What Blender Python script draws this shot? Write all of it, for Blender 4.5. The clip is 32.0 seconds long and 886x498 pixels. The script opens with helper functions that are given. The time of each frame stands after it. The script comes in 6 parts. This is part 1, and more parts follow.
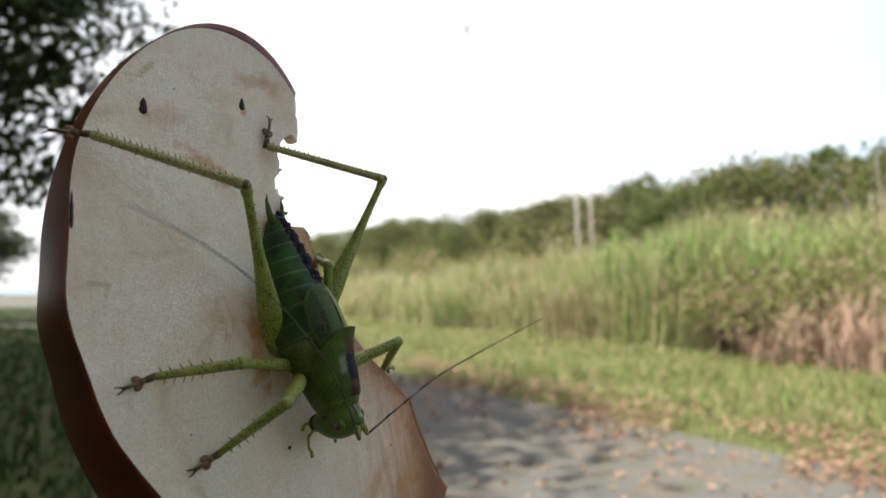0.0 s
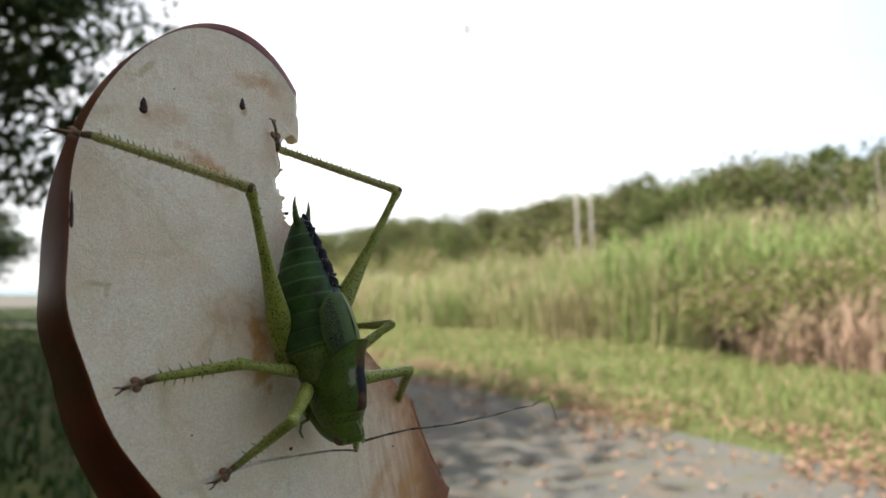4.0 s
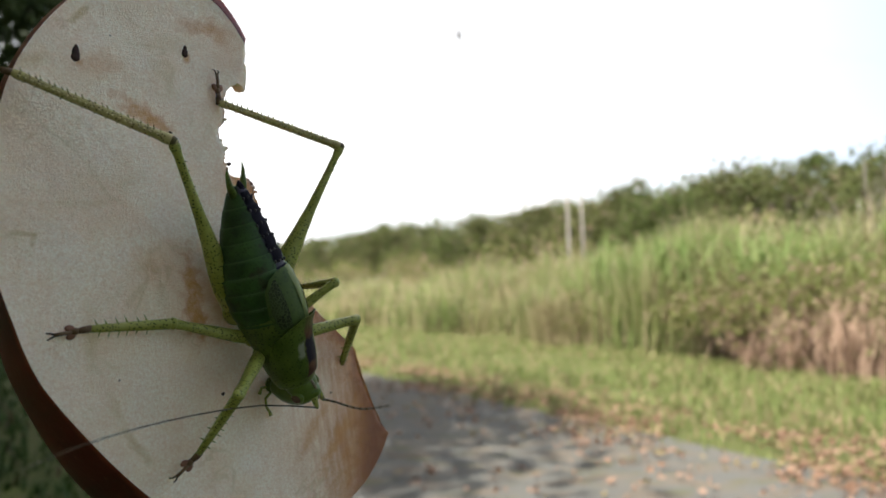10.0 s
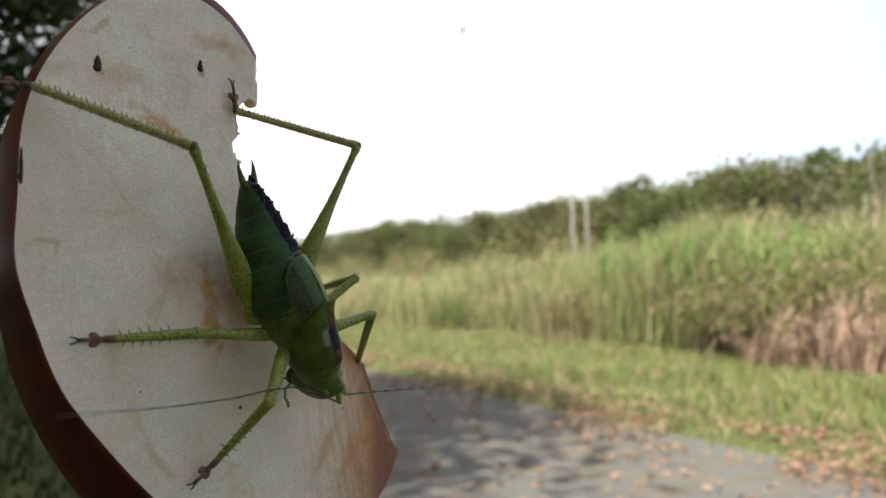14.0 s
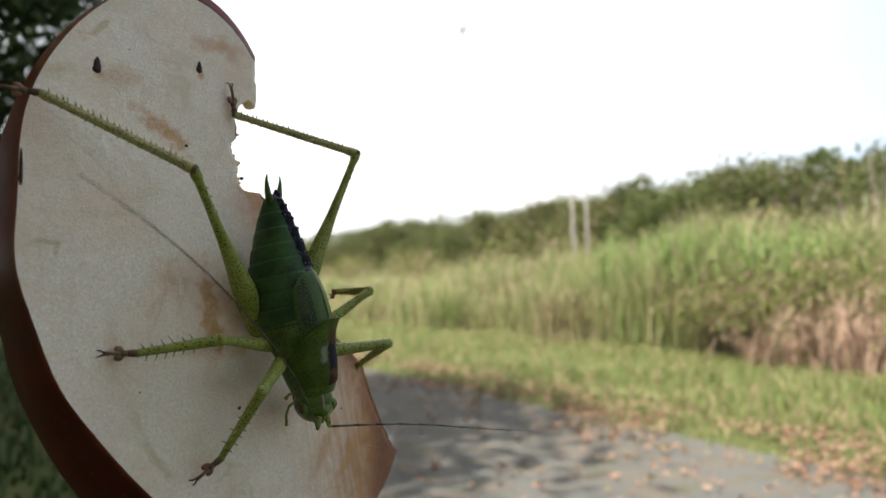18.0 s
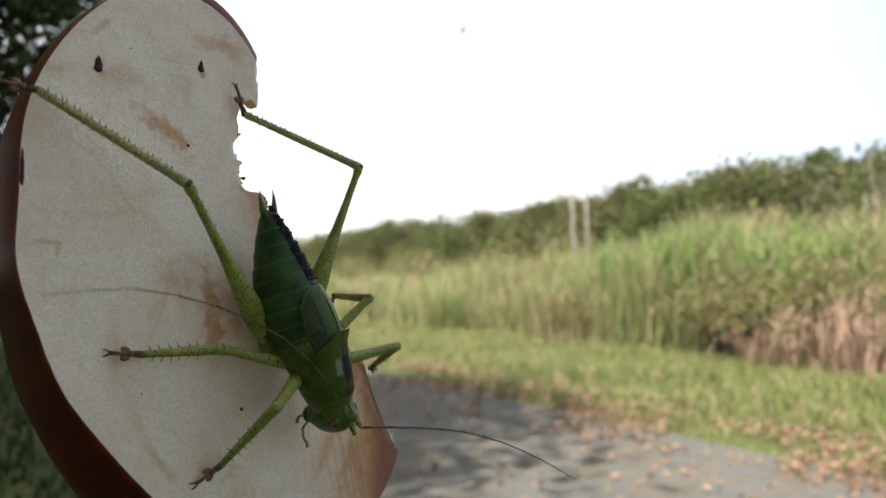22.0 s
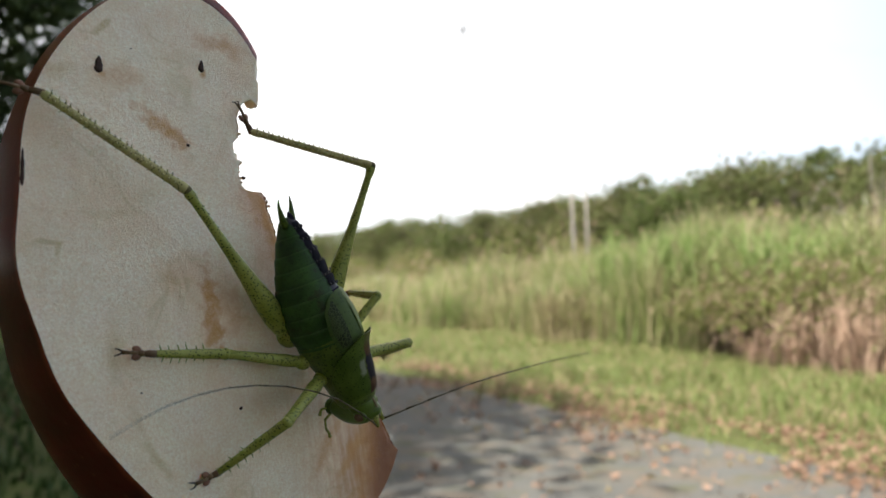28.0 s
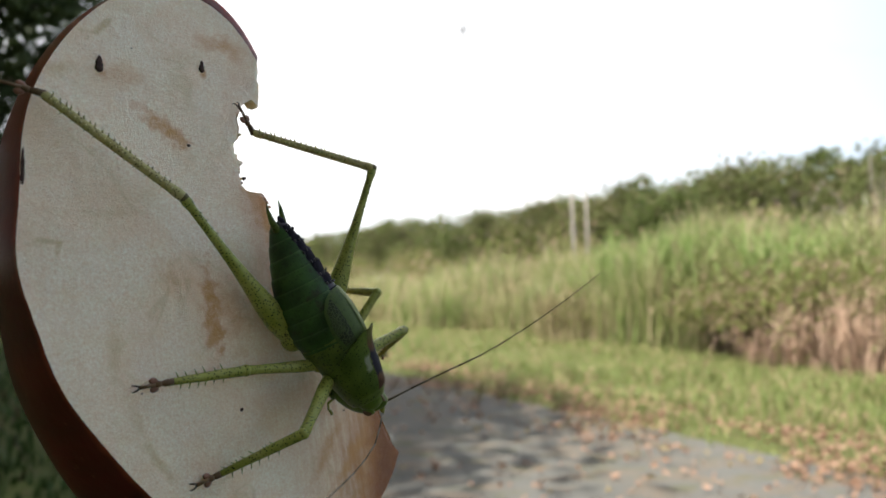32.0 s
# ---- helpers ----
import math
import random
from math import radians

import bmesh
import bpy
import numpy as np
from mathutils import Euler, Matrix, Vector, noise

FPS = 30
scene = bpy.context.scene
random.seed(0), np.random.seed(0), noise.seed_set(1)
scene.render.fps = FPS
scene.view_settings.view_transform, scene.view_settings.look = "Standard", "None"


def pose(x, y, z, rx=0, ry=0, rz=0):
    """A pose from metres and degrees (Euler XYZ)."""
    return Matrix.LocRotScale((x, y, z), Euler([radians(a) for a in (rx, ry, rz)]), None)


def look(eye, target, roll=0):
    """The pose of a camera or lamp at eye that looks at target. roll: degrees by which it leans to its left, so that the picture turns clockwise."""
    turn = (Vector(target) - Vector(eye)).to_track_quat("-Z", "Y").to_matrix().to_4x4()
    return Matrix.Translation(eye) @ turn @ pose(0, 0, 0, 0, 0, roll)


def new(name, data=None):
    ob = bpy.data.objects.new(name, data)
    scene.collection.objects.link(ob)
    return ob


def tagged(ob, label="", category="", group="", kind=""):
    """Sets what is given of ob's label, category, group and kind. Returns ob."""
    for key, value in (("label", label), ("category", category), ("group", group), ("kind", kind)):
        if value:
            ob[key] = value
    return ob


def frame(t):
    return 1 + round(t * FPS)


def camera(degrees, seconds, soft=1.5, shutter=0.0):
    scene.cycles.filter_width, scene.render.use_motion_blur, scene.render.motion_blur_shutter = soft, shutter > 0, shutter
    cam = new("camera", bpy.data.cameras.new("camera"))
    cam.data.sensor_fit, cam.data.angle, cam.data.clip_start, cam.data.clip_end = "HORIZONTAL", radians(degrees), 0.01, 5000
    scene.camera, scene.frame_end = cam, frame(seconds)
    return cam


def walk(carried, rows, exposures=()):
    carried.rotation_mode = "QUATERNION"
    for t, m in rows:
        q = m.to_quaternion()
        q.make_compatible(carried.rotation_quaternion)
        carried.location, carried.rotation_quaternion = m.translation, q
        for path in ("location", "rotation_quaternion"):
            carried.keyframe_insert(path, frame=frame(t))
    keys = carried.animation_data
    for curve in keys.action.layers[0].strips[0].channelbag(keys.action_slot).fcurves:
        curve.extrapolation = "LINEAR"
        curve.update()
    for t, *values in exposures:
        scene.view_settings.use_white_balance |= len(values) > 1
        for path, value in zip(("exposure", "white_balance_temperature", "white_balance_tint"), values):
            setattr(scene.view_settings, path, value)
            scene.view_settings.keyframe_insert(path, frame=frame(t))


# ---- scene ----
cam = camera(66, 32.0, soft=1.6)
cam.data.dof.use_dof = True
cam.data.dof.focus_distance = 0.086
cam.data.dof.aperture_fstop = 30.0
EYE = 1.3
walk(cam, [
    (0.0, pose(0, 0, EYE, 93.400, 0, 0.350)),
    (0.5, pose(0, 0, EYE, 93.400, 0, 0.350)),
    (1.0, pose(0, 0, EYE, 93.400, 0, 0.344)),
    (1.5, pose(0, 0, EYE, 93.400, 0, 0.344)),
    (2.0, pose(0, 0, EYE, 93.400, 0, 0.344)),
    (2.5, pose(0, 0, EYE, 93.400, 0, 0.350)),
    (3.0, pose(0, 0, EYE, 93.400, 0, 0.350)),
    (3.5, pose(0, 0, EYE, 93.400, 0, 0.350)),
    (5.5, pose(0, 0, EYE, 93.400, 0, 0.350)),
    (6.0, pose(0, 0, EYE, 93.400, 0, 0.350)),
    (6.5, pose(0, 0, EYE, 93.400, 0, 0.355)),
    (7.0, pose(0, 0, EYE, 93.381, 0, 0.350)),
    (7.5, pose(0, 0, EYE, 93.376, 0, 0.355)),
    (8.0, pose(0, 0, EYE, 93.358, 0, 0.338)),
    (8.5, pose(0, 0, EYE, 93.346, 0, 0.315)),
    (9.0, pose(0, 0, EYE, 93.473, 0, 0.157)),
    (9.5, pose(0, 0, EYE, 93.690, 0, -0.370)),
    (10.0, pose(0, 0, EYE, 93.873, 0, -0.353)),
    (10.5, pose(0, 0, EYE, 93.837, 0, -0.194)),
    (11.0, pose(0, 0, EYE, 93.673, 0, -0.142)),
    (11.5, pose(0, 0, EYE, 93.547, 0, -0.072)),
    (12.0, pose(0, 0, EYE, 93.529, 0, -0.036)),
    (12.5, pose(0, 0, EYE, 93.529, 0, -0.012)),
    (13.0, pose(0, 0, EYE, 93.529, 0, 0.000)),
    (13.5, pose(0, 0, EYE, 93.529, 0, 0.000)),
    (14.0, pose(0, 0, EYE, 93.529, 0, 0.000)),
    (14.5, pose(0, 0, EYE, 93.529, 0, 0.000)),
    (16.5, pose(0, 0, EYE, 93.529, 0, 0.000)),
    (17.0, pose(0, 0, EYE, 93.529, 0, 0.000)),
    (17.5, pose(0, 0, EYE, 93.529, 0, 0.000)),
    (18.0, pose(0, 0, EYE, 93.529, 0, 0.000)),
    (18.5, pose(0, 0, EYE, 93.529, 0, 0.000)),
    (19.0, pose(0, 0, EYE, 93.517, 0, -0.006)),
    (19.5, pose(0, 0, EYE, 93.504, 0, -0.018)),
    (20.0, pose(0, 0, EYE, 93.498, 0, -0.036)),
    (20.5, pose(0, 0, EYE, 93.497, 0, -0.048)),
    (21.0, pose(0, 0, EYE, 93.504, 0, -0.036)),
    (21.5, pose(0, 0, EYE, 93.504, 0, -0.018)),
    (22.0, pose(0, 0, EYE, 93.510, 0, 0.000)),
    (22.5, pose(0, 0, EYE, 93.510, 0, 0.000)),
    (23.0, pose(0, 0, EYE, 93.510, 0, 0.000)),
    (23.5, pose(0, 0, EYE, 93.510, 0, 0.000)),
    (24.0, pose(0, 0, EYE, 93.510, 0, 0.000)),
    (24.5, pose(0, 0, EYE, 93.510, 0, 0.000)),
    (25.0, pose(0, 0, EYE, 93.510, 0, 0.000)),
    (25.5, pose(0, 0, EYE, 93.510, 0, 0.000)),
    (27.5, pose(0, 0, EYE, 93.510, 0, 0.000)),
    (28.0, pose(0, 0, EYE, 93.510, 0, 0.000)),
    (28.5, pose(0, 0, EYE, 93.510, 0, 0.000)),
    (29.0, pose(0, 0, EYE, 93.510, 0, 0.000)),
    (29.5, pose(0, 0, EYE, 93.510, 0, 0.000)),
    (30.0, pose(0, 0, EYE, 93.510, 0, 0.000)),
    (30.5, pose(0, 0, EYE, 93.510, 0, 0.000)),
    (31.0, pose(0, 0, EYE, 93.510, 0, 0.000)),
    (31.5, pose(0, 0, EYE, 93.510, 0, 0.000)),
    (32.0, pose(0, 0, EYE, 93.510, 0, 0.000)),
], exposures=[(0.0, 1.56), (32.0, 1.56)])

# ---- daylight ----
SUN_EL, SUN_AZ = 58.0, 215.0      # degrees; azimuth clockwise from +y
world = bpy.data.worlds.new("sky")
scene.world = world
world.use_nodes = True
wn, wl = world.node_tree.nodes, world.node_tree.links
sky = wn.new("ShaderNodeTexSky")
sky.sky_type, sky.sun_disc = "NISHITA", False
sky.sun_elevation, sky.sun_rotation = radians(SUN_EL), radians(SUN_AZ)
sky.dust_density, sky.air_density, sky.ozone_density = 2.5, 1.0, 1.0
wcoord = wn.new("ShaderNodeTexCoord")
wmap = wn.new("ShaderNodeMapping")
wmap.inputs["Scale"].default_value = (1.0, 1.0, 2.6)
wcloud = wn.new("ShaderNodeTexNoise")
wcloud.inputs["Scale"].default_value = 1.6
wcloud.inputs["Detail"].default_value = 7.0
wcloud.inputs["Roughness"].default_value = 0.55
wramp = wn.new("ShaderNodeMapRange")
wramp.inputs["From Min"].default_value, wramp.inputs["From Max"].default_value = 0.36, 0.60
wramp.inputs["To Min"].default_value, wramp.inputs["To Max"].default_value = 0.45, 1.0
# the veil of cloud thins out towards +x
wsplit = wn.new("ShaderNodeSeparateXYZ")
wthin = wn.new("ShaderNodeMapRange")
wthin.inputs["From Min"].default_value, wthin.inputs["From Max"].default_value = 0.15, 0.6
wthin.inputs["To Min"].default_value, wthin.inputs["To Max"].default_value = 1.0, 0.3
wveil = wn.new("ShaderNodeMath")
wveil.operation = "MULTIPLY"
wmix = wn.new("ShaderNodeMix")
wmix.data_type = "RGBA"
wmix.inputs["B"].default_value = (6.0, 6.0, 6.0, 1)
wl.new(wcoord.outputs["Generated"], wmap.inputs["Vector"])
wl.new(wmap.outputs["Vector"], wcloud.inputs["Vector"])
wl.new(wcloud.outputs["Fac"], wramp.inputs["Value"])
wl.new(wcoord.outputs["Generated"], wsplit.inputs["Vector"])
wl.new(wsplit.outputs["X"], wthin.inputs["Value"])
wl.new(wramp.outputs["Result"], wveil.inputs[0])
wl.new(wthin.outputs["Result"], wveil.inputs[1])
wl.new(wveil.outputs["Value"], wmix.inputs["Factor"])
wl.new(sky.outputs["Color"], wmix.inputs["A"])
wl.new(wmix.outputs["Result"], wn["Background"].inputs["Color"])
wn["Background"].inputs["Strength"].default_value = 0.09

lamp = bpy.data.lights.new("sun", "SUN")
lamp.energy, lamp.angle, lamp.color = 3.75, radians(0.8), (1.0, 0.95, 0.87)
sun = new("sun", lamp)
SUN_DIR = Vector((math.sin(radians(SUN_AZ)) * math.cos(radians(SUN_EL)), math.cos(radians(SUN_AZ)) * math.cos(radians(SUN_EL)), math.sin(radians(SUN_EL))))
sun.matrix_basis = look(SUN_DIR * 60, (0, 0, 0))


# ---- materials ----
class Nodes:
    """A node material with a Principled shader and short ways to wire it."""

    def __init__(self, name, rough=0.6, bump=0.0):
        self.mat = bpy.data.materials.new(name)
        self.mat.use_nodes = True
        self.tree = self.mat.node_tree
        self.shader = self.tree.nodes["Principled BSDF"]
        self.shader.inputs["Roughness"].default_value = rough
        self.coord = self.tree.nodes.new("ShaderNodeTexCoord").outputs["Object"]

    def add(self, kind, **values):
        node = self.tree.nodes.new("ShaderNode" + kind)
        for key, value in values.items():
            node.inputs[key.replace("_", " ")].default_value = value
        return node

    def link(self, a, b):
        self.tree.links.new(a, b)

    def noise(self, scale, detail=4.0, rough=0.55, stretch=None, distortion=0.0):
        node = self.add("TexNoise", Scale=scale, Detail=detail, Roughness=rough, Distortion=distortion)
        vector = self.coord
        if stretch:
            mapping = self.add("Mapping", Scale=stretch)
            self.link(vector, mapping.inputs["Vector"])
            vector = mapping.outputs["Vector"]
        self.link(vector, node.inputs["Vector"])
        return node.outputs["Fac"]

    def span(self, value, a, b, c=0.0, d=1.0):
        node = self.add("MapRange", From_Min=a, From_Max=b, To_Min=c, To_Max=d)
        self.link(value, node.inputs["Value"])
        return node.outputs["Result"]

    def mix(self, fac, a, b):
        node = self.tree.nodes.new("ShaderNodeMix")
        node.data_type = "RGBA"
        for value, slot in ((fac, "Factor"), (a, "A"), (b, "B")):
            if isinstance(value, (int, float)):
                node.inputs[slot].default_value = value
            elif isinstance(value, tuple):
                node.inputs[slot].default_value = (*value, 1)
            else:
                self.link(value, node.inputs[slot])
        return node.outputs["Result"]

    def math(self, how, a, b=0.0):
        node = self.tree.nodes.new("ShaderNodeMath")
        node.operation = how
        for value, slot in ((a, 0), (b, 1)):
            if isinstance(value, (int, float)):
                node.inputs[slot].default_value = value
            else:
                self.link(value, node.inputs[slot])
        return node.outputs["Value"]

    def spot(self, centre, radii, turn=0.0, wobble=0.25, scale=300.0, hard=0.5):
        """1 inside an uneven ellipse of the object's xy plane, 0 outside."""
        mapping = self.tree.nodes.new("ShaderNodeMapping")
        mapping.vector_type = "TEXTURE"
        mapping.inputs["Location"].default_value = (*centre, 0)
        mapping.inputs["Rotation"].default_value = (0, 0, radians(turn))
        mapping.inputs["Scale"].default_value = (*radii, 1)
        self.link(self.coord, mapping.inputs["Vector"])
        split = self.tree.nodes.new("ShaderNodeSeparateXYZ")
        self.link(mapping.outputs["Vector"], split.inputs["Vector"])
        x2 = self.math("MULTIPLY", split.outputs["X"], split.outputs["X"])
        y2 = self.math("MULTIPLY", split.outputs["Y"], split.outputs["Y"])
        far = self.math("SQRT", self.math("ADD", x2, y2))
        rough = self.noise(scale, 4.0, 0.6)
        far = self.math("ADD", far, self.math("MULTIPLY", self.math("SUBTRACT", rough, 0.5), wobble * 4))
        return self.span(far, 1.0 + hard, 1.0 - hard)

    def bump(self, height, strength=0.3, distance=0.01):
        node = self.add("Bump", Strength=strength, Distance=distance)
        self.link(height, node.inputs["Height"])
        self.link(node.outputs["Normal"], self.shader.inputs["Normal"])

    def colour(self, value):
        if isinstance(value, tuple):
            self.shader.inputs["Base Color"].default_value = (*value, 1)
        else:
            self.link(value, self.shader.inputs["Base Color"])

    def ramp(self, value, *stops):
        node = self.tree.nodes.new("ShaderNodeValToRGB")
        els = node.color_ramp.elements
        while len(els) < len(stops):
            els.new(0.5)
        for el, (at, col) in zip(els, stops):
            el.position, el.color = at, (*col, 1)
        self.link(value, node.inputs["Fac"])
        return node.outputs["Color"]


def foliage(name, dark, light, dry=None, dry_share=0.15, translucent=0.35, rough=0.55, per_tree=0.0, tint=(0.13, 0.11, 0.05), patches=None):
    """Leaves or blades, each island of its own shade, some of them dry, letting light through."""
    n = Nodes(name, rough)
    n.shader.inputs["Specular IOR Level"].default_value = 0.15
    shade = n.tree.nodes.new("ShaderNodeNewGeometry").outputs["Random Per Island"]
    col = n.mix(shade, dark, light)
    col = n.mix(n.span(n.noise(0.9, 3), 0.35, 0.65), col, n.mix(0.5, col, light))
    own = n.tree.nodes.new("ShaderNodeObjectInfo").outputs["Random"]
    col = n.mix(n.math("MULTIPLY", own, per_tree), col, tint)
    if patches:
        col = n.mix(n.span(n.noise(0.33, 3, 0.6), 0.42, 0.62, 0.0, 0.75), col, patches[0])
        col = n.mix(n.span(n.noise(0.57, 3, 0.6), 0.52, 0.7, 0.0, 0.7), col, patches[1])
    if dry:
        pick = n.math("FRACT", n.math("MULTIPLY", shade, 17.31))
        col = n.mix(n.math("LESS_THAN", pick, dry_share), col, dry)
    n.colour(col)
    thin = n.add("BsdfTranslucent")
    n.link(col, thin.inputs["Color"])
    both = n.add("MixShader", Fac=translucent)
    n.link(n.shader.outputs["BSDF"], both.inputs[1])
    n.link(thin.outputs["BSDF"], both.inputs[2])
    n.link(both.outputs["Shader"], n.tree.nodes["Material Output"].inputs["Surface"])
    return n.mat


def ground_material():
    n = Nodes("grassy_earth", 0.95)
    n.shader.inputs["Specular IOR Level"].default_value = 0.1
    big, fine = n.noise(0.35, 5), n.noise(9.0, 6, 0.7)
    col = n.mix(n.span(big, 0.35, 0.65), (0.055, 0.075, 0.02), (0.10, 0.11, 0.04))
    col = n.mix(n.span(fine, 0.5, 0.78), col, (0.125, 0.09, 0.055))
    n.colour(col)
    n.bump(fine, 0.6, 0.03)
    return n.mat


def road_material():
    n = Nodes("worn_asphalt", 0.9)
    n.shader.inputs["Specular IOR Level"].default_value = 0.2
    grit, patch, litter = n.noise(120.0, 3, 0.7), n.noise(0.7, 4), n.noise(2.6, 6, 0.65, (1.0, 2.2, 1.0))
    col = n.mix(n.span(patch, 0.3, 0.7), (0.108, 0.107, 0.094), (0.137, 0.136, 0.122))
    col = n.mix(n.span(grit, 0.3, 0.7, 0.0, 0.6), col, (0.055, 0.055, 0.055))
    col = n.mix(n.span(litter, 0.48, 0.65, 0.0, 0.65), col, (0.16, 0.115, 0.075))
    moss = n.noise(2.3, 6, 0.65, (1.0, 1.7, 1.0))
    col = n.mix(n.span(moss, 0.54, 0.68, 0.0, 0.8), col, (0.085, 0.085, 0.032))
    n.colour(col)
    n.bump(grit, 0.5, 0.01)
    return n.mat


def bark_material(name, dark, light):
    n = Nodes(name, 0.9)
    grain = n.noise(9.0, 6, 0.6, (1, 1, 0.18))
    n.colour(n.mix(n.span(grain, 0.3, 0.7), dark, light))
    n.bump(grain, 0.6, 0.02)
    return n.mat


GROUND, ROAD = ground_material(), road_material()
BARK = bark_material("dark_bark", (0.05, 0.04, 0.03), (0.14, 0.115, 0.09))
PALE_WOOD = bark_material("weathered_wood", (0.13, 0.115, 0.10), (0.23, 0.21, 0.185))
DEAD_WOOD = bark_material("dead_wood", (0.16, 0.135, 0.11), (0.30, 0.26, 0.22))
DEAD_PALE = bark_material("bleached_wood", (0.12, 0.10, 0.085), (0.23, 0.195, 0.17))
HUSK = bark_material("dry_husk", (0.35, 0.27, 0.18), (0.5, 0.42, 0.3))
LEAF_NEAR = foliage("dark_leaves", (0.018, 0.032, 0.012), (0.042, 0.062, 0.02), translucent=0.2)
LEAF_WOOD = foliage("woodland_leaves", (0.046, 0.07, 0.018), (0.10, 0.13, 0.036), (0.18, 0.14, 0.09), 0.12, 0.3, per_tree=0.45)
LEAF_SCRUB = foliage("scrub_leaves", (0.12, 0.14, 0.04), (0.21, 0.23, 0.075), (0.30, 0.22, 0.15), 0.32, 0.35)
REED = foliage("reed_blades", (0.16, 0.22, 0.068), (0.31, 0.36, 0.14), (0.47, 0.38, 0.25), 0.26, 0.4, patches=((0.37, 0.305, 0.18), (0.14, 0.24, 0.068)))
STRAW = foliage("dry_stalks", (0.30, 0.20, 0.145), (0.54, 0.385, 0.28), (0.10, 0.06, 0.045), 0.22, 0.2)
TURF = foliage("turf_blades", (0.135, 0.18, 0.058), (0.24, 0.275, 0.10), (0.38, 0.29, 0.18), 0.2, 0.4)
# turf again, darkened in its colour to stand for tree shade
SHADE_TURF = foliage("shade_turf_blades", (0.022, 0.045, 0.012), (0.05, 0.085, 0.022), (0.10, 0.08, 0.045), 0.1, 0.3)
CANE = foliage("cane_blades", (0.16, 0.25, 0.07), (0.30, 0.38, 0.14), (0.42, 0.38, 0.22), 0.08, 0.45)
LITTER = foliage("fallen_leaves", (0.17, 0.095, 0.06), (0.34, 0.22, 0.155), (0.24, 0.19, 0.10), 0.2, 0.15)


# ---- mesh helpers ----
def mesh_object(name, verts, faces, materials, parent=None, smooth=False):
    me = bpy.data.meshes.new(name)
    me.from_pydata([tuple(v) for v in verts], [], faces)
    me.validate()
    for m in materials if isinstance(materials, (list, tuple)) else [materials]:
        me.materials.append(m)
    if smooth:
        me.polygons.foreach_set("use_smooth", [True] * len(me.polygons))
    ob = new(name, me)
    ob.parent = parent
    return ob


def pruned(verts, faces):
    """Only the vertices that the faces use."""
    used = sorted({i for f in faces for i in f})
    place = {old: k for k, old in enumerate(used)}
    return [verts[i] for i in used], [tuple(place[i] for i in f) for f in faces]


def part(name, bm, material, parent, label="", smooth=True):
    """Links a bmesh as one mesh object under a thing or a part."""
    me = bpy.data.meshes.new(name)
    bm.to_mesh(me)
    bm.free()
    for m in material if isinstance(material, (list, tuple)) else [material]:
        me.materials.append(m)
    if smooth:
        me.polygons.foreach_set("use_smooth", [True] * len(me.polygons))
    ob = new(name, me)
    ob.parent = parent
    return tagged(ob, label)


def empty(name, m):
    ob = new(name)
    ob.empty_display_size = 0.02
    ob.matrix_basis = m
    return ob


def cards(rng, centres, sizes, slim=0.6, upward=0.0):
    """Leaf-shaped, bent quads at the centres, turned at random: vertices and faces."""
    n = len(centres)
    a = rng.normal(size=(n, 3))
    a[:, 2] *= 1.0 - upward
    a /= np.linalg.norm(a, axis=1, keepdims=True)
    b = np.cross(a, rng.normal(size=(n, 3)))
    b /= np.linalg.norm(b, axis=1, keepdims=True)
    c = np.cross(a, b)
    s = np.asarray(sizes).reshape(-1, 1) * np.ones((n, 1))
    tip, side, bend = a * s, b * s * slim * 0.5, c * s * 0.12
    quad = np.stack([centres - tip * 0.5, centres + side + bend, centres + tip * 0.5, centres - side + bend], 1)
    return quad.reshape(-1, 3), [(i, i + 1, i + 2, i + 3) for i in range(0, 4 * n, 4)]


def blades(rng, feet, heights, widths, lean=0.35, droop=0.3):
    """Grass blades of two bent quads and a tip, growing from the feet."""
    n = len(feet)
    turn = rng.uniform(0, 2 * np.pi, n)
    out = np.stack([np.cos(turn), np.sin(turn), np.zeros(n)], 1)
    side = np.stack([-np.sin(turn), np.cos(turn), np.zeros(n)], 1)
    tilt = np.abs(rng.normal(0, lean, n))[:, None]
    h, w = np.asarray(heights)[:, None], np.asarray(widths)[:, None]
    up = np.array([[0, 0, 1.0]])
    mid = feet + up * h * 0.5 + out * h * tilt * 0.3
    high = feet + up * h * 0.85 + out * h * tilt * 0.8
    tip = feet + up * h * (1 - droop * tilt) + out * h * tilt * 1.3
    v = np.stack([feet - side * w, feet + side * w, mid + side * w * 0.9, mid - side * w * 0.9,
                  high + side * w * 0.5, high - side * w * 0.5, tip], 1)
    faces = []
    for i in range(0, 7 * n, 7):
        faces += [(i, i + 1, i + 2, i + 3), (i + 3, i + 2, i + 4, i + 5), (i + 5, i + 4, i + 6)]
    return v.reshape(-1, 3), faces


def tube(points, radii, sides=8):
    """A tapered tube through the points: vertices and faces."""
    verts, faces = [], []
    points = [Vector(p) for p in points]
    ref = Vector((0.31, 0.17, 0.93))
    for i, p in enumerate(points):
        d = (points[min(i + 1, len(points) - 1)] - points[max(i - 1, 0)]).normalized()
        a = d.cross(ref).normalized()
        b = d.cross(a)
        for k in range(sides):
            t = 2 * math.pi * k / sides
            verts.append(p + (a * math.cos(t) + b * math.sin(t)) * radii[i])
    for i in range(len(points) - 1):
        for k in range(sides):
            j = (k + 1) % sides
            faces.append((i * sides + k, i * sides + j, (i + 1) * sides + j, (i + 1) * sides + k))
    faces.append(tuple(range(sides))[::-1])
    faces.append(tuple((len(points) - 1) * sides + k for k in range(sides)))
    return verts, faces


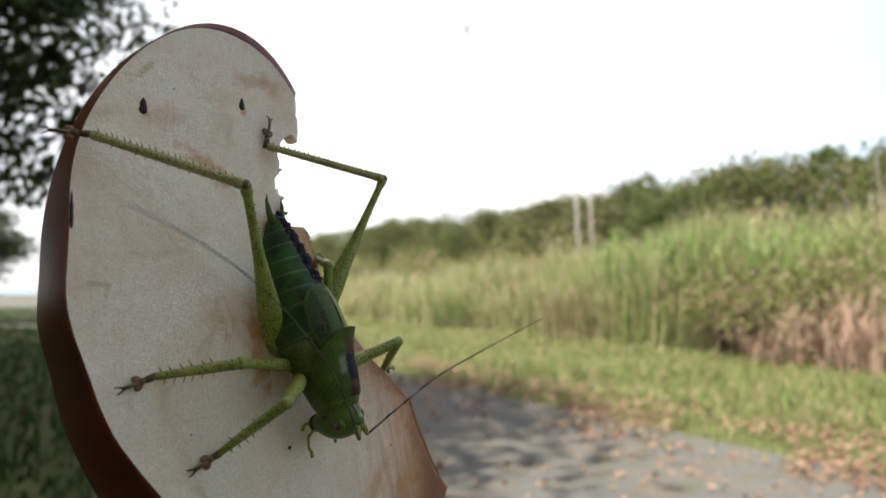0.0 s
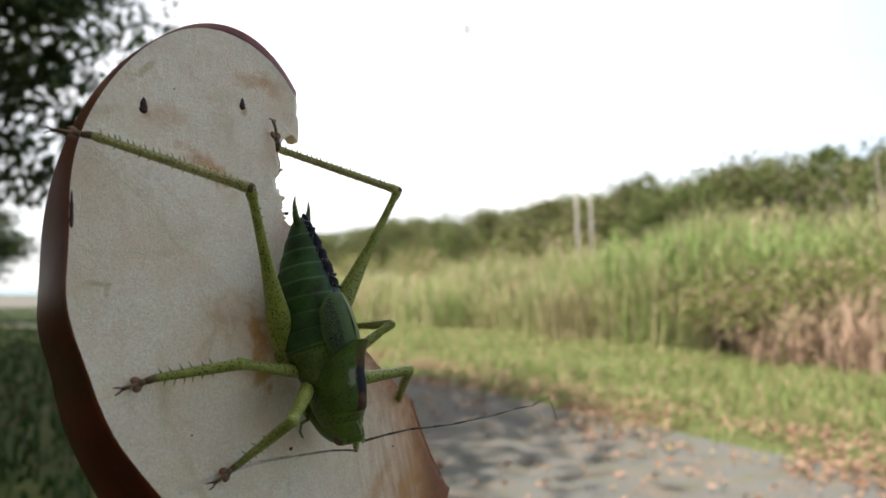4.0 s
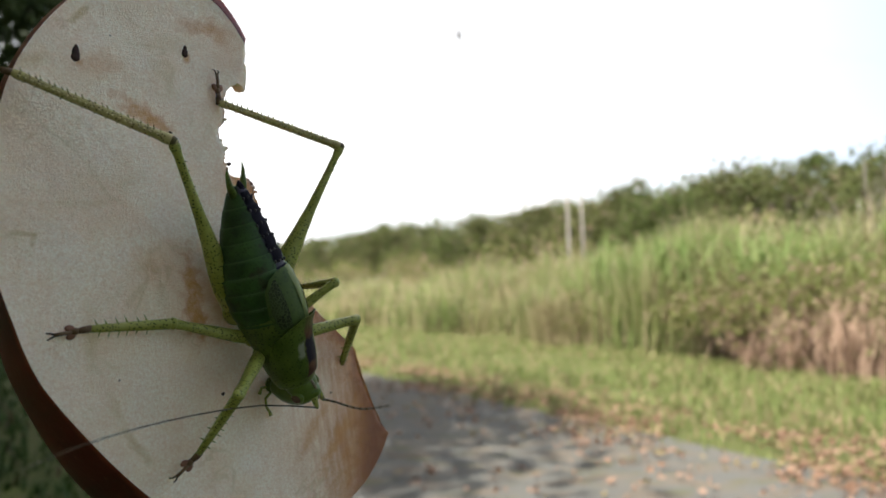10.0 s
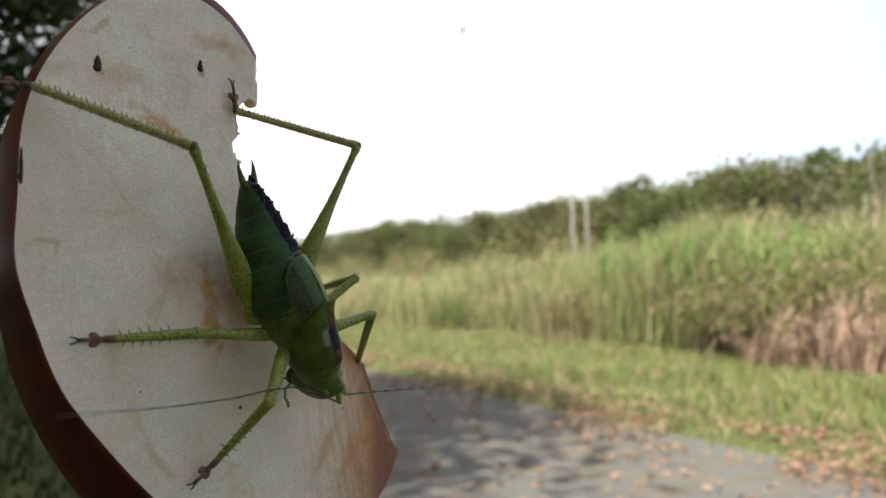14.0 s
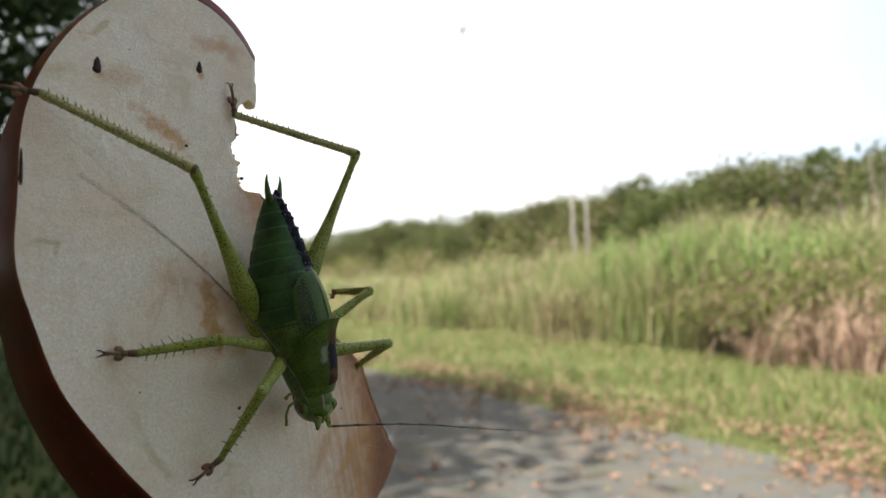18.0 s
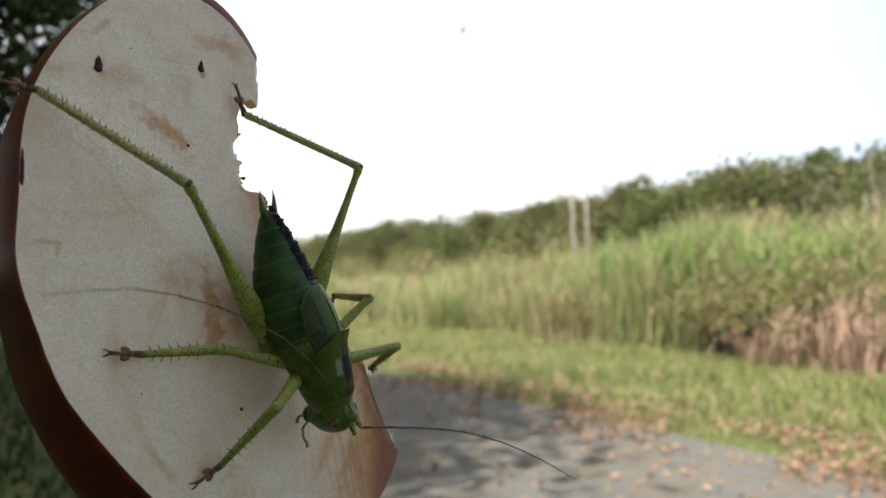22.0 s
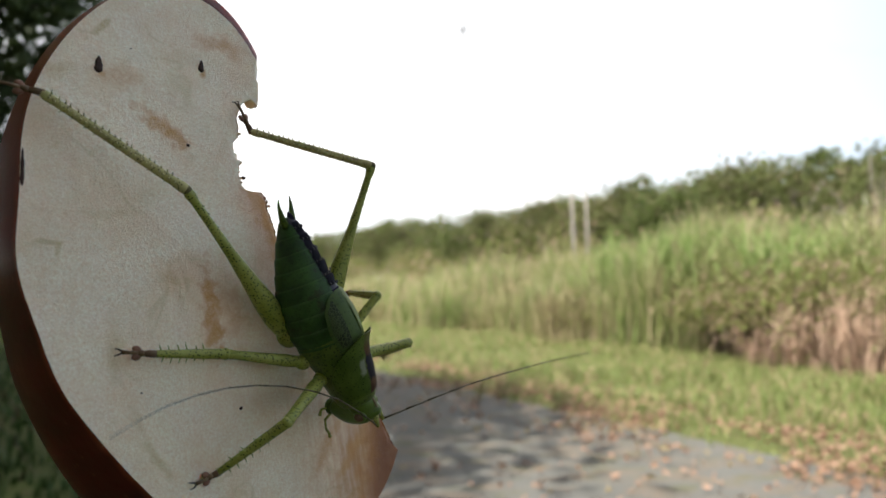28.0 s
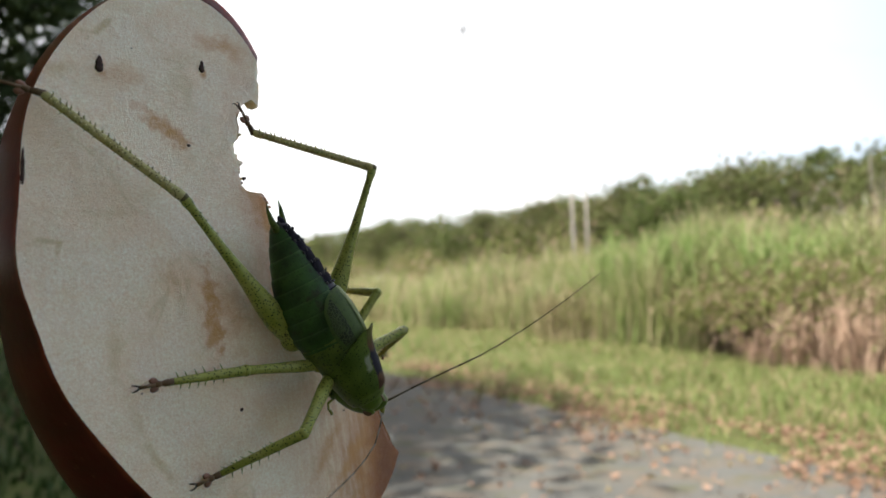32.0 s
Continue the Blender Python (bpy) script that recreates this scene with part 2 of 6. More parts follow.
def joined(pieces):
    verts, faces = [], []
    for v, f in pieces:
        base = len(verts)
        verts.extend(tuple(p) for p in v)
        faces.extend(tuple(i + base for i in q) for q in f)
    return verts, faces


# ---- ground, road and sea: laid out along the road and across it ----
ROAD_TURN = radians(32.0)


def plan(along, across, z=0.0):
    """The place that lies so far along the road and so far to its right, seen from the camera's foot."""
    s, c = math.sin(ROAD_TURN), math.cos(ROAD_TURN)
    return Vector((-s * along + c * across, c * along + s * across, z))


def plan_np(along, across, z):
    s, c = math.sin(ROAD_TURN), math.cos(ROAD_TURN)
    return np.stack([-s * along + c * across, c * along + s * across, z], 1)


def swell(x, y):
    return 0.05 * noise.noise(Vector((x * 0.15, y * 0.15, 3.1)))


def build_ground():
    rows = [-60, -25, -12] + [i * 1.5 - 8 for i in range(40)] + [60, 75, 100, 140, 190, 300, 600, 1500, 4000]
    cols = [-4000, -900, -250, -90, -50] + [i * 1.5 - 36 for i in range(48)] + [50, 80, 150, 400, 1200, 4000]
    verts = []
    for a in rows:
        for b in cols:
            p = plan(a, b)
            far = min(1.0, max(0.0, 1 - (abs(a) + abs(b)) / 90))
            rise = 0.0 if b < 14 else min(3.0, (b - 14) * 0.10) * (1.0 if b < 300 else 0.0)
            verts.append((p.x, p.y, swell(p.x, p.y) * far + rise))
    w = len(cols)
    faces = [(i * w + j, i * w + j + 1, (i + 1) * w + j + 1, (i + 1) * w + j) for i in range(len(rows) - 1) for j in range(w - 1)]
    faces = [f[::-1] if (Vector(verts[f[1]]) - Vector(verts[f[0]])).cross(Vector(verts[f[3]]) - Vector(verts[f[0]])).z < 0 else f for f in faces]
    ground = mesh_object("ground", verts, faces, GROUND, smooth=True)
    tagged(ground, "grassy sandy earth running out to the sea", "ground", kind="structure")

    verts, faces = [], []
    n = 150
    for i in range(n):
        a = -14 + i * 0.55 + max(0, i - 80) ** 2 * 0.022
        bend = min(1.0, max(0.0, (a - 22) / 16))
        bend = -4.0 * bend * bend * (3 - 2 * bend)
        for j, b in enumerate((0.9 + bend, 1.8 + bend, 2.9 + bend, 4.0 + bend, 5.05 + bend * 0.4)):
            edge = 0.28 * noise.noise(Vector((a * 0.8, j * 3.0, 0))) if j in (0, 4) else 0.0
            p = plan(a, b + edge)
            verts.append((p.x, p.y, swell(p.x, p.y) + (0.03 if 0 < j < 4 else 0.012)))
    faces = [(i * 5 + j, i * 5 + j + 1, i * 5 + j + 6, i * 5 + j + 5) for i in range(n - 1) for j in range(4)]
    road = mesh_object("road", verts, faces, ROAD, smooth=True)
    tagged(road, "worn grey asphalt lane strewn with leaf litter", "road", kind="structure")

    n = Nodes("sea", 0.25)
    n.colour((0.08, 0.16, 0.20))
    n.bump(n.noise(0.3, 4), 0.3, 0.2)
    c = [plan(170, -4000, 0.12), plan(170, 60, 0.12), plan(4800, 60, 0.12), plan(4800, -4000, 0.12)]
    sea = mesh_object("water", [tuple(p) for p in c], [(0, 1, 2, 3)], n.mat)
    tagged(sea, "pale blue sea at the horizon", "sea", kind="structure")


build_ground()


# ---- reeds, turf, litter: one object of stuff each ----
def build_reeds():
    rng = np.random.default_rng(3)
    n = 60000
    along = 0.5 + 118 * rng.random(n) ** 2.1
    deep = rng.random(n) ** 1.3
    across = 11.5 + deep * (4.0 + along * 0.16) + np.sin(along * 0.9) * 0.4 + np.sin(along * 2.3) * 0.25
    clump = np.array([noise.noise(Vector((a * 0.45, b * 0.6, 0))) + 0.5 * noise.noise(Vector((a * 1.3, b * 1.5, 4))) for a, b in zip(along, across)])
    front = np.clip((across - 11.3) / 2.2, 0.3, 1)
    tall = 2.05 + 1.15 * np.exp(-((along - 9.0) / 4.5) ** 2) + 0.35 * np.exp(-((along - 17.0) / 5.0) ** 2)
    height = tall * (0.72 + 0.34 * rng.random(n) + 0.42 * clump) * (0.45 + 0.55 * front)
    v, f = blades(rng, plan_np(along, across, np.full(n, 0.0)), np.clip(height, 0.4, 3.6), 0.007 + 0.012 * rng.random(n) + along * 0.00022, 0.26, 0.5)
    reeds = mesh_object("reed_bed", v, f, REED)
    tagged(reeds, "tall green and straw-coloured reed grass beside the lane", "reeds", kind="stuff")

    # a stand of taller, greener canes at the front of the bed
    stools = 60
    a0, b0 = 8.6 + 1.5 * rng.normal(size=stools), 12.2 + 2.2 * rng.random(stools)
    n = stools * 46
    along, across = np.repeat(a0, 46) + rng.normal(0, 0.12, n), np.repeat(b0, 46) + rng.normal(0, 0.12, n)
    high = np.repeat(2.3 + 0.9 * rng.random(stools), 46) * (0.75 + 0.3 * rng.random(n))
    v, f = blades(rng, plan_np(along, across, np.zeros(n)), high, 0.014 + 0.012 * rng.random(n), 0.3, 0.7)
    tagged(mesh_object("cane_grass", v, f, CANE), "tall bright green cane grass with arching blades", "cane grass", kind="stuff")

    # dead tussocks that fan out at the foot of the reeds
    tufts, per = 230, 80
    a0 = 1.5 + 60 * rng.random(tufts) ** 1.7
    b0 = 10.6 + rng.random(tufts) * 1.4 + np.sin(a0 * 0.9) * 0.4 + np.sin(a0 * 2.3) * 0.25
    patch = np.array([noise.noise(Vector((a * 0.7, b * 0.4, 8))) for a, b in zip(a0, b0)]) + 0.5 * np.exp(-((a0 - 6.6) / 2.2) ** 2) - 0.9 * (a0 > 9.0) + 0.15 * (a0 < 5.5)
    keep = patch + rng.normal(0, 0.15, tufts) > 0.12
    a0, b0 = a0[keep], b0[keep]
    tall = np.repeat(0.5 + 1.05 * rng.random(len(a0)), per)
    along = np.repeat(a0, per) + rng.normal(0, 0.13, len(a0) * per)
    across = np.repeat(b0, per) + rng.normal(0, 0.13, len(a0) * per)
    n = len(along)
    v, f = blades(rng, plan_np(along, across, np.zeros(n)), tall * (0.5 + 0.6 * rng.random(n)), 0.005 + 0.007 * rng.random(n) + along * 0.0002, 0.55, 0.7)
    tagged(mesh_object("dry_grass", v, f, STRAW), "dead tan stalks hanging at the foot of the reeds", "dry grass", kind="stuff")


def build_turf():
    rng = np.random.default_rng(5)
    n = 85000
    along = -1 + 62 * rng.random(n) ** 2.0
    across = 4.6 + 7.4 * rng.random(n) ** 0.75
    thick = np.array([noise.noise(Vector((a * 0.5, b * 0.8, 5))) for a, b in zip(along, across)])
    keep = rng.random(n) < np.clip((across - 4.5) / 0.8, 0.25, 1) * np.clip(0.75 + thick, 0.15, 1)
    along, across, thick = along[keep], across[keep], thick[keep]
    n = len(along)
    height = (0.07 + 0.13 * rng.random(n)) * (0.7 + 0.06 * across) * (1 + 0.5 * thick)
    v, f = blades(rng, plan_np(along, across, np.zeros(n) - 0.02), height, 0.006 + along * 0.0003 + 0.004 * rng.random(n), 0.5, 0.5)
    tagged(mesh_object("verge_grass", v, f, TURF), "short bright green grass on the sunny verge", "grass", kind="stuff")

    # left of the lane, where the blade colour carries the trees' shade
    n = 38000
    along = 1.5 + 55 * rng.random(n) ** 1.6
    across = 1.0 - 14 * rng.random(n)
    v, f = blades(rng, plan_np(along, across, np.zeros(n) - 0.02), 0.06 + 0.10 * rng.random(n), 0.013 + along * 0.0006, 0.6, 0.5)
    tagged(mesh_object("shaded_grass", v, f, SHADE_TURF), "short green grass with tree shade darkened into its colour", "grass", kind="stuff")

    n = 30000
    along = -2 + 44 * rng.random(n) ** 1.7
    across = np.where(rng.random(n) < 0.88, 5.3 + 0.6 * rng.normal(size=n), 0.9 + 4.4 * rng.random(n))
    keep = np.array([noise.noise(Vector((a * 0.8, b * 0.9, 9))) for a, b in zip(along, across)]) + rng.normal(0, 0.2, n) > -0.04
    along, across = along[keep], across[keep]
    n = len(along)
    v, f = cards(rng, plan_np(along, across, 0.045 + 0.05 * rng.random(n)), 0.03 + 0.06 * rng.random(n), 0.6, 0.75)
    tagged(mesh_object("leaf_litter", v, f, LITTER), "fallen brown and pinkish leaves along the lane's edge", "leaf litter", kind="stuff")


build_reeds()
build_turf()


# ---- trees ----
def tree(name, foot, height, spread, leaf, rng, label, clumps=34, per=46, leaf_size=0.2, crown_from=0.35, lean=(0, 0), flat=0.75, group="", tuft=1.0):
    """A tapered trunk with limbs, and a crown of leaf clumps at the ends of the limbs."""
    top = empty(name, Matrix.Translation(foot))
    tagged(top, label, "tree", group)
    trunk_r = height * 0.022
    pieces = []
    pts = [Vector((lean[0] * t * t * height + 0.1 * noise.noise(Vector((t * 3, foot[0], 0))), lean[1] * t * t * height, height * 0.86 * t - 0.1)) for t in np.linspace(0, 1, 8)]
    pieces.append(tube(pts, [trunk_r * (1.15 - t) for t in np.linspace(0, 1, 8)], 9))
    centre = Vector((lean[0] * height * 0.6, lean[1] * height * 0.6, height * (crown_from + 1) / 2))
    ends = []
    for k in range(clumps):
        d = Vector(rng.normal(size=3)).normalized()
        r = rng.random() ** 0.4
        end = centre + Vector((d.x * spread * r, d.y * spread * r, d.z * height * (1 - crown_from) * 0.5 * r * (1.0 if d.z > 0 else flat)))
        ends.append(end)
        if k % 2 == 0:
            start = pts[min(7, 2 + k % 5)]
            bend = start.lerp(end, 0.55) + Vector((0, 0, 0.06 * height))
            pieces.append(tube([start, bend, end], [trunk_r * 0.38, trunk_r * 0.22, trunk_r * 0.06], 5))
    v, f = joined(pieces)
    mesh_object("trunk", v, f, BARK, top, smooth=True)
    cents, sizes = [], []
    for e in ends:
        size = spread * (0.2 + 0.2 * rng.random()) * tuft
        cloud = np.clip(rng.normal(size=(per, 3)), -1.7, 1.7) * np.array([size, size, size * 0.62]) * 0.55 + np.array(e)
        cents.append(cloud)
    cents = np.concatenate(cents)
    v, f = cards(rng, cents, leaf_size * (0.6 + 0.8 * rng.random(len(cents))))
    mesh_object("crown", v, f, leaf, top)
    return top


def bush(name, foot, height, spread, leaf, rng, label, clumps=30, per=60, leaf_size=0.12, group="", low=0.25):
    """Many stems from one foot, with leaf clumps from near the ground to an uneven top."""
    top = empty(name, Matrix.Translation(foot))
    tagged(top, label, "bush", group)
    pieces, cents = [], []
    for k in range(clumps):
        turn, r = rng.uniform(0, 2 * math.pi), rng.random() ** 0.5
        z = height * (low + (1 - low) * rng.random()) * (1 - 0.45 * r * r)
        end = Vector((math.cos(turn) * spread * r, math.sin(turn) * spread * r, z))
        if k % 2 == 0:
            pieces.append(tube([(end.x * 0.15, end.y * 0.15, -0.1), (end.x * 0.5, end.y * 0.5, z * 0.6), tuple(end)], [0.03, 0.022, 0.008], 5))
        size = spread * (0.16 + 0.14 * rng.random())
        cents.append(rng.normal(size=(per, 3)) * np.array([size, size, size * 0.8]) + np.array(end))
    mesh_object("stem_tangle", *joined(pieces), BARK, top)
    cents = np.concatenate(cents)
    cents[:, 2] = np.maximum(cents[:, 2], 0.05)
    mesh_object("foliage", *cards(rng, cents, leaf_size * (0.6 + 0.8 * rng.random(len(cents)))), leaf, top)
    return top


SKYLINE = ((-0.40, 0.06), (-0.15, 0.083), (-0.07, 0.106), (0.0, 0.109), (0.08, 0.115), (0.14, 0.134), (0.18, 0.145), (0.23, 0.143), (0.26, 0.158), (0.30, 0.174), (0.335, 0.163), (0.375, 0.167), (0.42, 0.19), (0.47, 0.194), (0.51, 0.212), (0.65, 0.224), (1.2, 0.24))


def skyline(p):
    """How high the woodland stands at this place: its rise over the eye follows the bearing."""
    return EYE + p.y * float(np.interp(p.x / max(p.y, 1.0), [b for b, _ in SKYLINE], [r for _, r in SKYLINE]))


def build_trees():
    rng = np.random.default_rng(11)
    # shade trees on the near side of the lane
    for along, across, h, s, low, leaf in ((-6.0, -1.8, 9.5, 4.6, 0.55, 0.27), (-9.0, 1.0, 9.5, 4.6, 0.5, 0.27), (-1.5, -6.0, 9.0, 4.0, 0.58, 0.27), (5.9, -2.8, 9.0, 3.9, 0.58, 0.24),
                                           (14.8, -2.25, 12.0, 4.1, 0.1, 0.19), (9.0, -5.5, 9.0, 3.9, 0.58, 0.24), (22.0, -4.5, 7.5, 3.2, 0.2, 0.2), (30.5, -2.2, 5.2, 2.3, 0.2, 0.17),
                                           # these seven stand out of view, added to block skylight
                                           (15.0, -11.0, 9.0, 4.2, 0.05, 0.3), (21.0, -13.0, 9.0, 4.2, 0.05, 0.3), (28.0, -15.5, 9.0, 4.4, 0.05, 0.3), (-12.0, -5.0, 9.0, 4.4, 0.1, 0.3), (-6.0, -9.0, 9.0, 4.4, 0.1, 0.3), (2.0, -10.5, 9.0, 4.2, 0.1, 0.3), (9.5, -11.5, 9.0, 4.2, 0.1, 0.3)):
        seen = leaf == 0.19
        tree("shade_tree", plan(along, across), h, s, LEAF_NEAR, np.random.default_rng(17) if seen else rng, "dark-leaved shade tree by the lane, some added unseen to block skylight", 95 if seen else (255 if low > 0.45 else 100), 330 if seen else (72 if low > 0.45 else 100), leaf, low, group="shade trees by the lane", tuft=0.78 if seen else 1.0)
    # woodland behind the reeds
    rng = np.random.default_rng(23)
    for k in range(72):
        along = -12 + 165 * (k / 72) ** 1.35 + rng.normal() * 0.8
        across = 30 + rng.random() * 5 + (k % 3) * 3.5
        foot = min(3.0, (across - 14) * 0.1) - 0.3
        h = (skyline(plan(along, across)) - foot) * (1.0 if k % 3 else 0.9 + 0.1 * rng.random()) + rng.normal() * 0.08
        tree("woodland_tree", plan(along, across, foot), h, 3.0 + 1.3 * rng.random(), LEAF_WOOD, rng,
             "leafy green tree in the woodland behind the reeds", 58 if k < 32 else 46, 150 if k < 32 else 105, 0.24, 0.05, group="woodland trees")
    for k in range(40):
        along = -10 + 190 * (k / 40) ** 1.2 + rng.normal()
        across = 44 + rng.random() * 7
        tree("woodland_tree", plan(along, across, 2.7), (skyline(plan(along, across)) - 2.7) * 0.99 + rng.normal() * 0.1, 3.4 + 1.2 * rng.random(), LEAF_WOOD, rng,
             "leafy green tree deep in the woodland", 36, 80, 0.32, 0.0, group="woodland trees")
    for k in range(46):
        along = -4 + 120 * (k / 46) ** 1.4 + rng.normal() * 0.8
        across = 20 + rng.random() * 8
        bush("scrub_bush", plan(along, across, min(3.0, (across - 14) * 0.1) - 0.1), 2.2 + 1.7 * rng.random(), 1.5 + rng.random(), LEAF_SCRUB, rng,
             "olive scrub bush between reeds and woodland", 26, 44, 0.22, group="scrub bushes")
    # leafy bushes hanging over the verge
    for along, across, h, s in ((8.2, 11.6, 1.7, 1.0), (6.5, 11.5, 1.95, 1.2), (4.7, 11.5, 1.8, 1.2), (2.9, 11.4, 2.0, 1.2), (1.1, 11.5, 1.9, 1.3), (5.2, 13.4, 2.4, 1.4), (2.2, 13.6, 2.6, 1.5), (-0.8, 12.6, 2.4, 1.5), (12.5, 11.9, 1.35, 0.8)):
        bush("verge_bush", plan(along, across), h, s, LEAF_SCRUB, rng, "yellow-green leafy bush tangled with dry stems", 52, 66, 0.09, group="bushes on the verge", low=0.55)
    # bare pale stems in the scrub
    pieces = []
    for k in range(90):
        along, across = -2 + 100 * rng.random() ** 1.6, 18 + 13 * rng.random()
        p = plan(along, across, min(3.0, max(0.0, (across - 14) * 0.1)) - 0.2)
        lean = Vector((rng.normal() * 0.7, rng.normal() * 0.7, 0))
        h = 1.6 + 1.9 * rng.random()
        pieces.append(tube([p, p + lean * 0.4 + Vector((0, 0, h * 0.55)), p + lean * 1.3 + Vector((0, 0, h))], [0.03, 0.024, 0.01], 5))
    tagged(mesh_object("dead_stems", *joined(pieces), DEAD_WOOD, smooth=True), "bare grey dead stems standing in the scrub", "dead stems", kind="stuff")


build_trees()


def build_poles():
    for x, top, bottom, dist in ((1015, 340, 470, 30.0), (1040, 341, 420, 34.0)):
        X = (x - 784) / 1207 * dist
        zt = EYE + (515 - top) / 1207 * dist
        v, f = tube([(X, dist, 0.2), (X + 0.03, dist, zt * 0.5), (X - 0.06, dist, zt)], [0.078, 0.074, 0.07], 12)
        pole = mesh_object("utility_pole", v, f, PALE_WOOD, smooth=True)
        tagged(pole, "bare weathered grey wooden pole standing among reeds", "pole", "poles among the reeds")


build_poles()


def build_dead_tree():
    """A bare grey tree with long bowed limbs among the bushes."""
    rng = random.Random(21)
    foot = Vector((11.6, 18.6, 0.4))
    top = empty("dead_tree", Matrix.Translation(foot))
    tagged(top, "bare bleached dead tree with bowed branches", "tree")
    mesh_object("trunk", *tube([(0, 0, -0.3), (0.1, 0, 1.4), (-0.1, 0.1, 2.6)], [0.07, 0.05, 0.035], 9), DEAD_PALE, top, smooth=True)
    for k in range(18):
        turn, reach, high = rng.uniform(0, 6.28), rng.uniform(0.8, 1.9), rng.uniform(2.6, 4.4)
        d = Vector((math.cos(turn), math.sin(turn), 0))
        z0 = rng.uniform(0.8, 2.4)
        pts = [Vector((0, 0, z0)), d * reach * 0.5 + Vector((0, 0, z0 + (high - z0) * 0.8)), d * reach * 0.8 + Vector((0, 0, high)), d * reach * 1.2 + Vector((0, 0, high - rng.uniform(0.4, 1.6)))]
        mesh_object("branch", *tube(pts, [0.026, 0.022, 0.017, 0.008], 7), DEAD_PALE, top, smooth=True)


build_dead_tree()


def build_thread():
    """A seed husk caught on a strand of silk that hangs from the tree overhead."""
    x, y, z = 0.045, 1.5, 1.885
    top = empty("silk_thread", Matrix.Translation((x, y, z)))
    tagged(top, "dry seed husk hanging on a silk strand", "silk thread")
    mesh_object("strand", *tube([(0.014, 0, -0.075), (0.006, 0, -0.04), (0, 0, 0), (-0.004, 0, 0.05), (-0.15, -0.6, 3.6)], [0.0005, 0.0014, 0.0016, 0.0008, 0.0003], 6), HUSK, top)
    bm = bmesh.new()
    got = bmesh.ops.create_icosphere(bm, subdivisions=2, radius=1.0)
    bmesh.ops.transform(bm, matrix=Matrix.Diagonal((0.0035, 0.003, 0.009, 1)), verts=got["verts"])
    for v in got["verts"]:
        v.co.x *= 1.3 - 45 * v.co.z
    part("husk", bm, HUSK, top, "pale brown husk")


build_thread()


# ---- apple slice: built flat in its own plane, the cut face up ----
CAM_AT_REST = pose(0, 0, EYE, 93.51, 0, 0.0)


STAINS = (  # centre, half length and half width in millimetres, turn, strength, softness, colour
    (-1.8, 15.1, 3.3, 1.1, -29, 0.75, 0.6, "rust"), (0.6, 13.6, 1.6, 0.9, -40, 0.6, 0.6, "rust"), (-6.5, 20.4, 2.3, 1.3, 0, 0.4, 0.7, "rust"), (7.4, 27.9, 3.0, 1.1, 5, 0.55, 0.7, "rust"),
    (10.6, 27.6, 2.4, 1.6, -30, 0.4, 0.8, "rust"), (-8.2, 26.0, 2.0, 0.35, 45, 0.7, 0.5, "ochre"), (-9.4, 24.9, 1.0, 0.3, 5, 0.6, 0.5, "ochre"), (-16.0, 0.6, 1.1, 0.25, -6, 0.6, 0.5, "ochre"), (-15.2, -0.4, 1.0, 0.25, -109, 0.6, 0.5, "ochre"),
    (2.7, -7.6, 5.0, 1.1, -88, 0.8, 0.5, "rust"), (5.6, -8.1, 4.0, 1.7, -78, 0.45, 0.7, "rust"), (2.4, -11.3, 1.6, 1.2, -60, 0.6, 0.5, "rust"), (13.4, 3.4, 5.2, 1.3, -62, 0.85, 0.8, "rust"), (10.0, 13.0, 5.0, 0.5, 88, 0.5, 0.8, "rust"), (16.0, -4.0, 4.0, 2.2, -55, 0.5, 0.9, "rust"),
    (-10.1, -11.1, 2.6, 0.7, -90, 0.4, 0.7, "ochre"), (-6.3, -24.0, 2.6, 0.5, -56, 0.55, 0.6, "ochre"), (-8.0, -20.0, 2.2, 0.5, -70, 0.35, 0.6, "ochre"), (-13.9, 19.5, 1.8, 0.8, 30, 0.5, 0.7, "ochre"),
    (30.2, -34.5, 7.0, 3.0, -105, 0.95, 0.9, "brown"), (31.0, -26.0, 11.0, 2.4, -82, 0.85, 0.9, "brown"), (26.0, -33.0, 6.5, 2.2, 70, 0.5, 0.9, "rust"), (19.2, -28.1, 4.5, 0.8, 49, 0.55, 0.8, "rust"), (23.5, -30.7, 5.6, 0.9, 42, 0.6, 0.8, "rust"),
    (24.0, -9.5, 9.0, 1.9, -55, 0.75, 0.8, "brown"), (-8.8, 20.5, 0.75, 0.6, 80, 0.8, 0.6, "rust"), (5.2, 23.4, 0.7, 0.45, 80, 0.8, 0.6, "rust"), (-2.2, -4.0, 2.6, 1.6, -40, 0.25, 0.9, "rust"), (2.5, 24.6, 3.4, 1.0, 12, 0.3, 0.9, "ochre"), (-9.4, 3.9, 3.0, 0.45, 4, 0.35, 0.8, "ochre"), (-4.0, 6.5, 2.2, 1.0, 30, 0.25, 0.9, "ochre"))


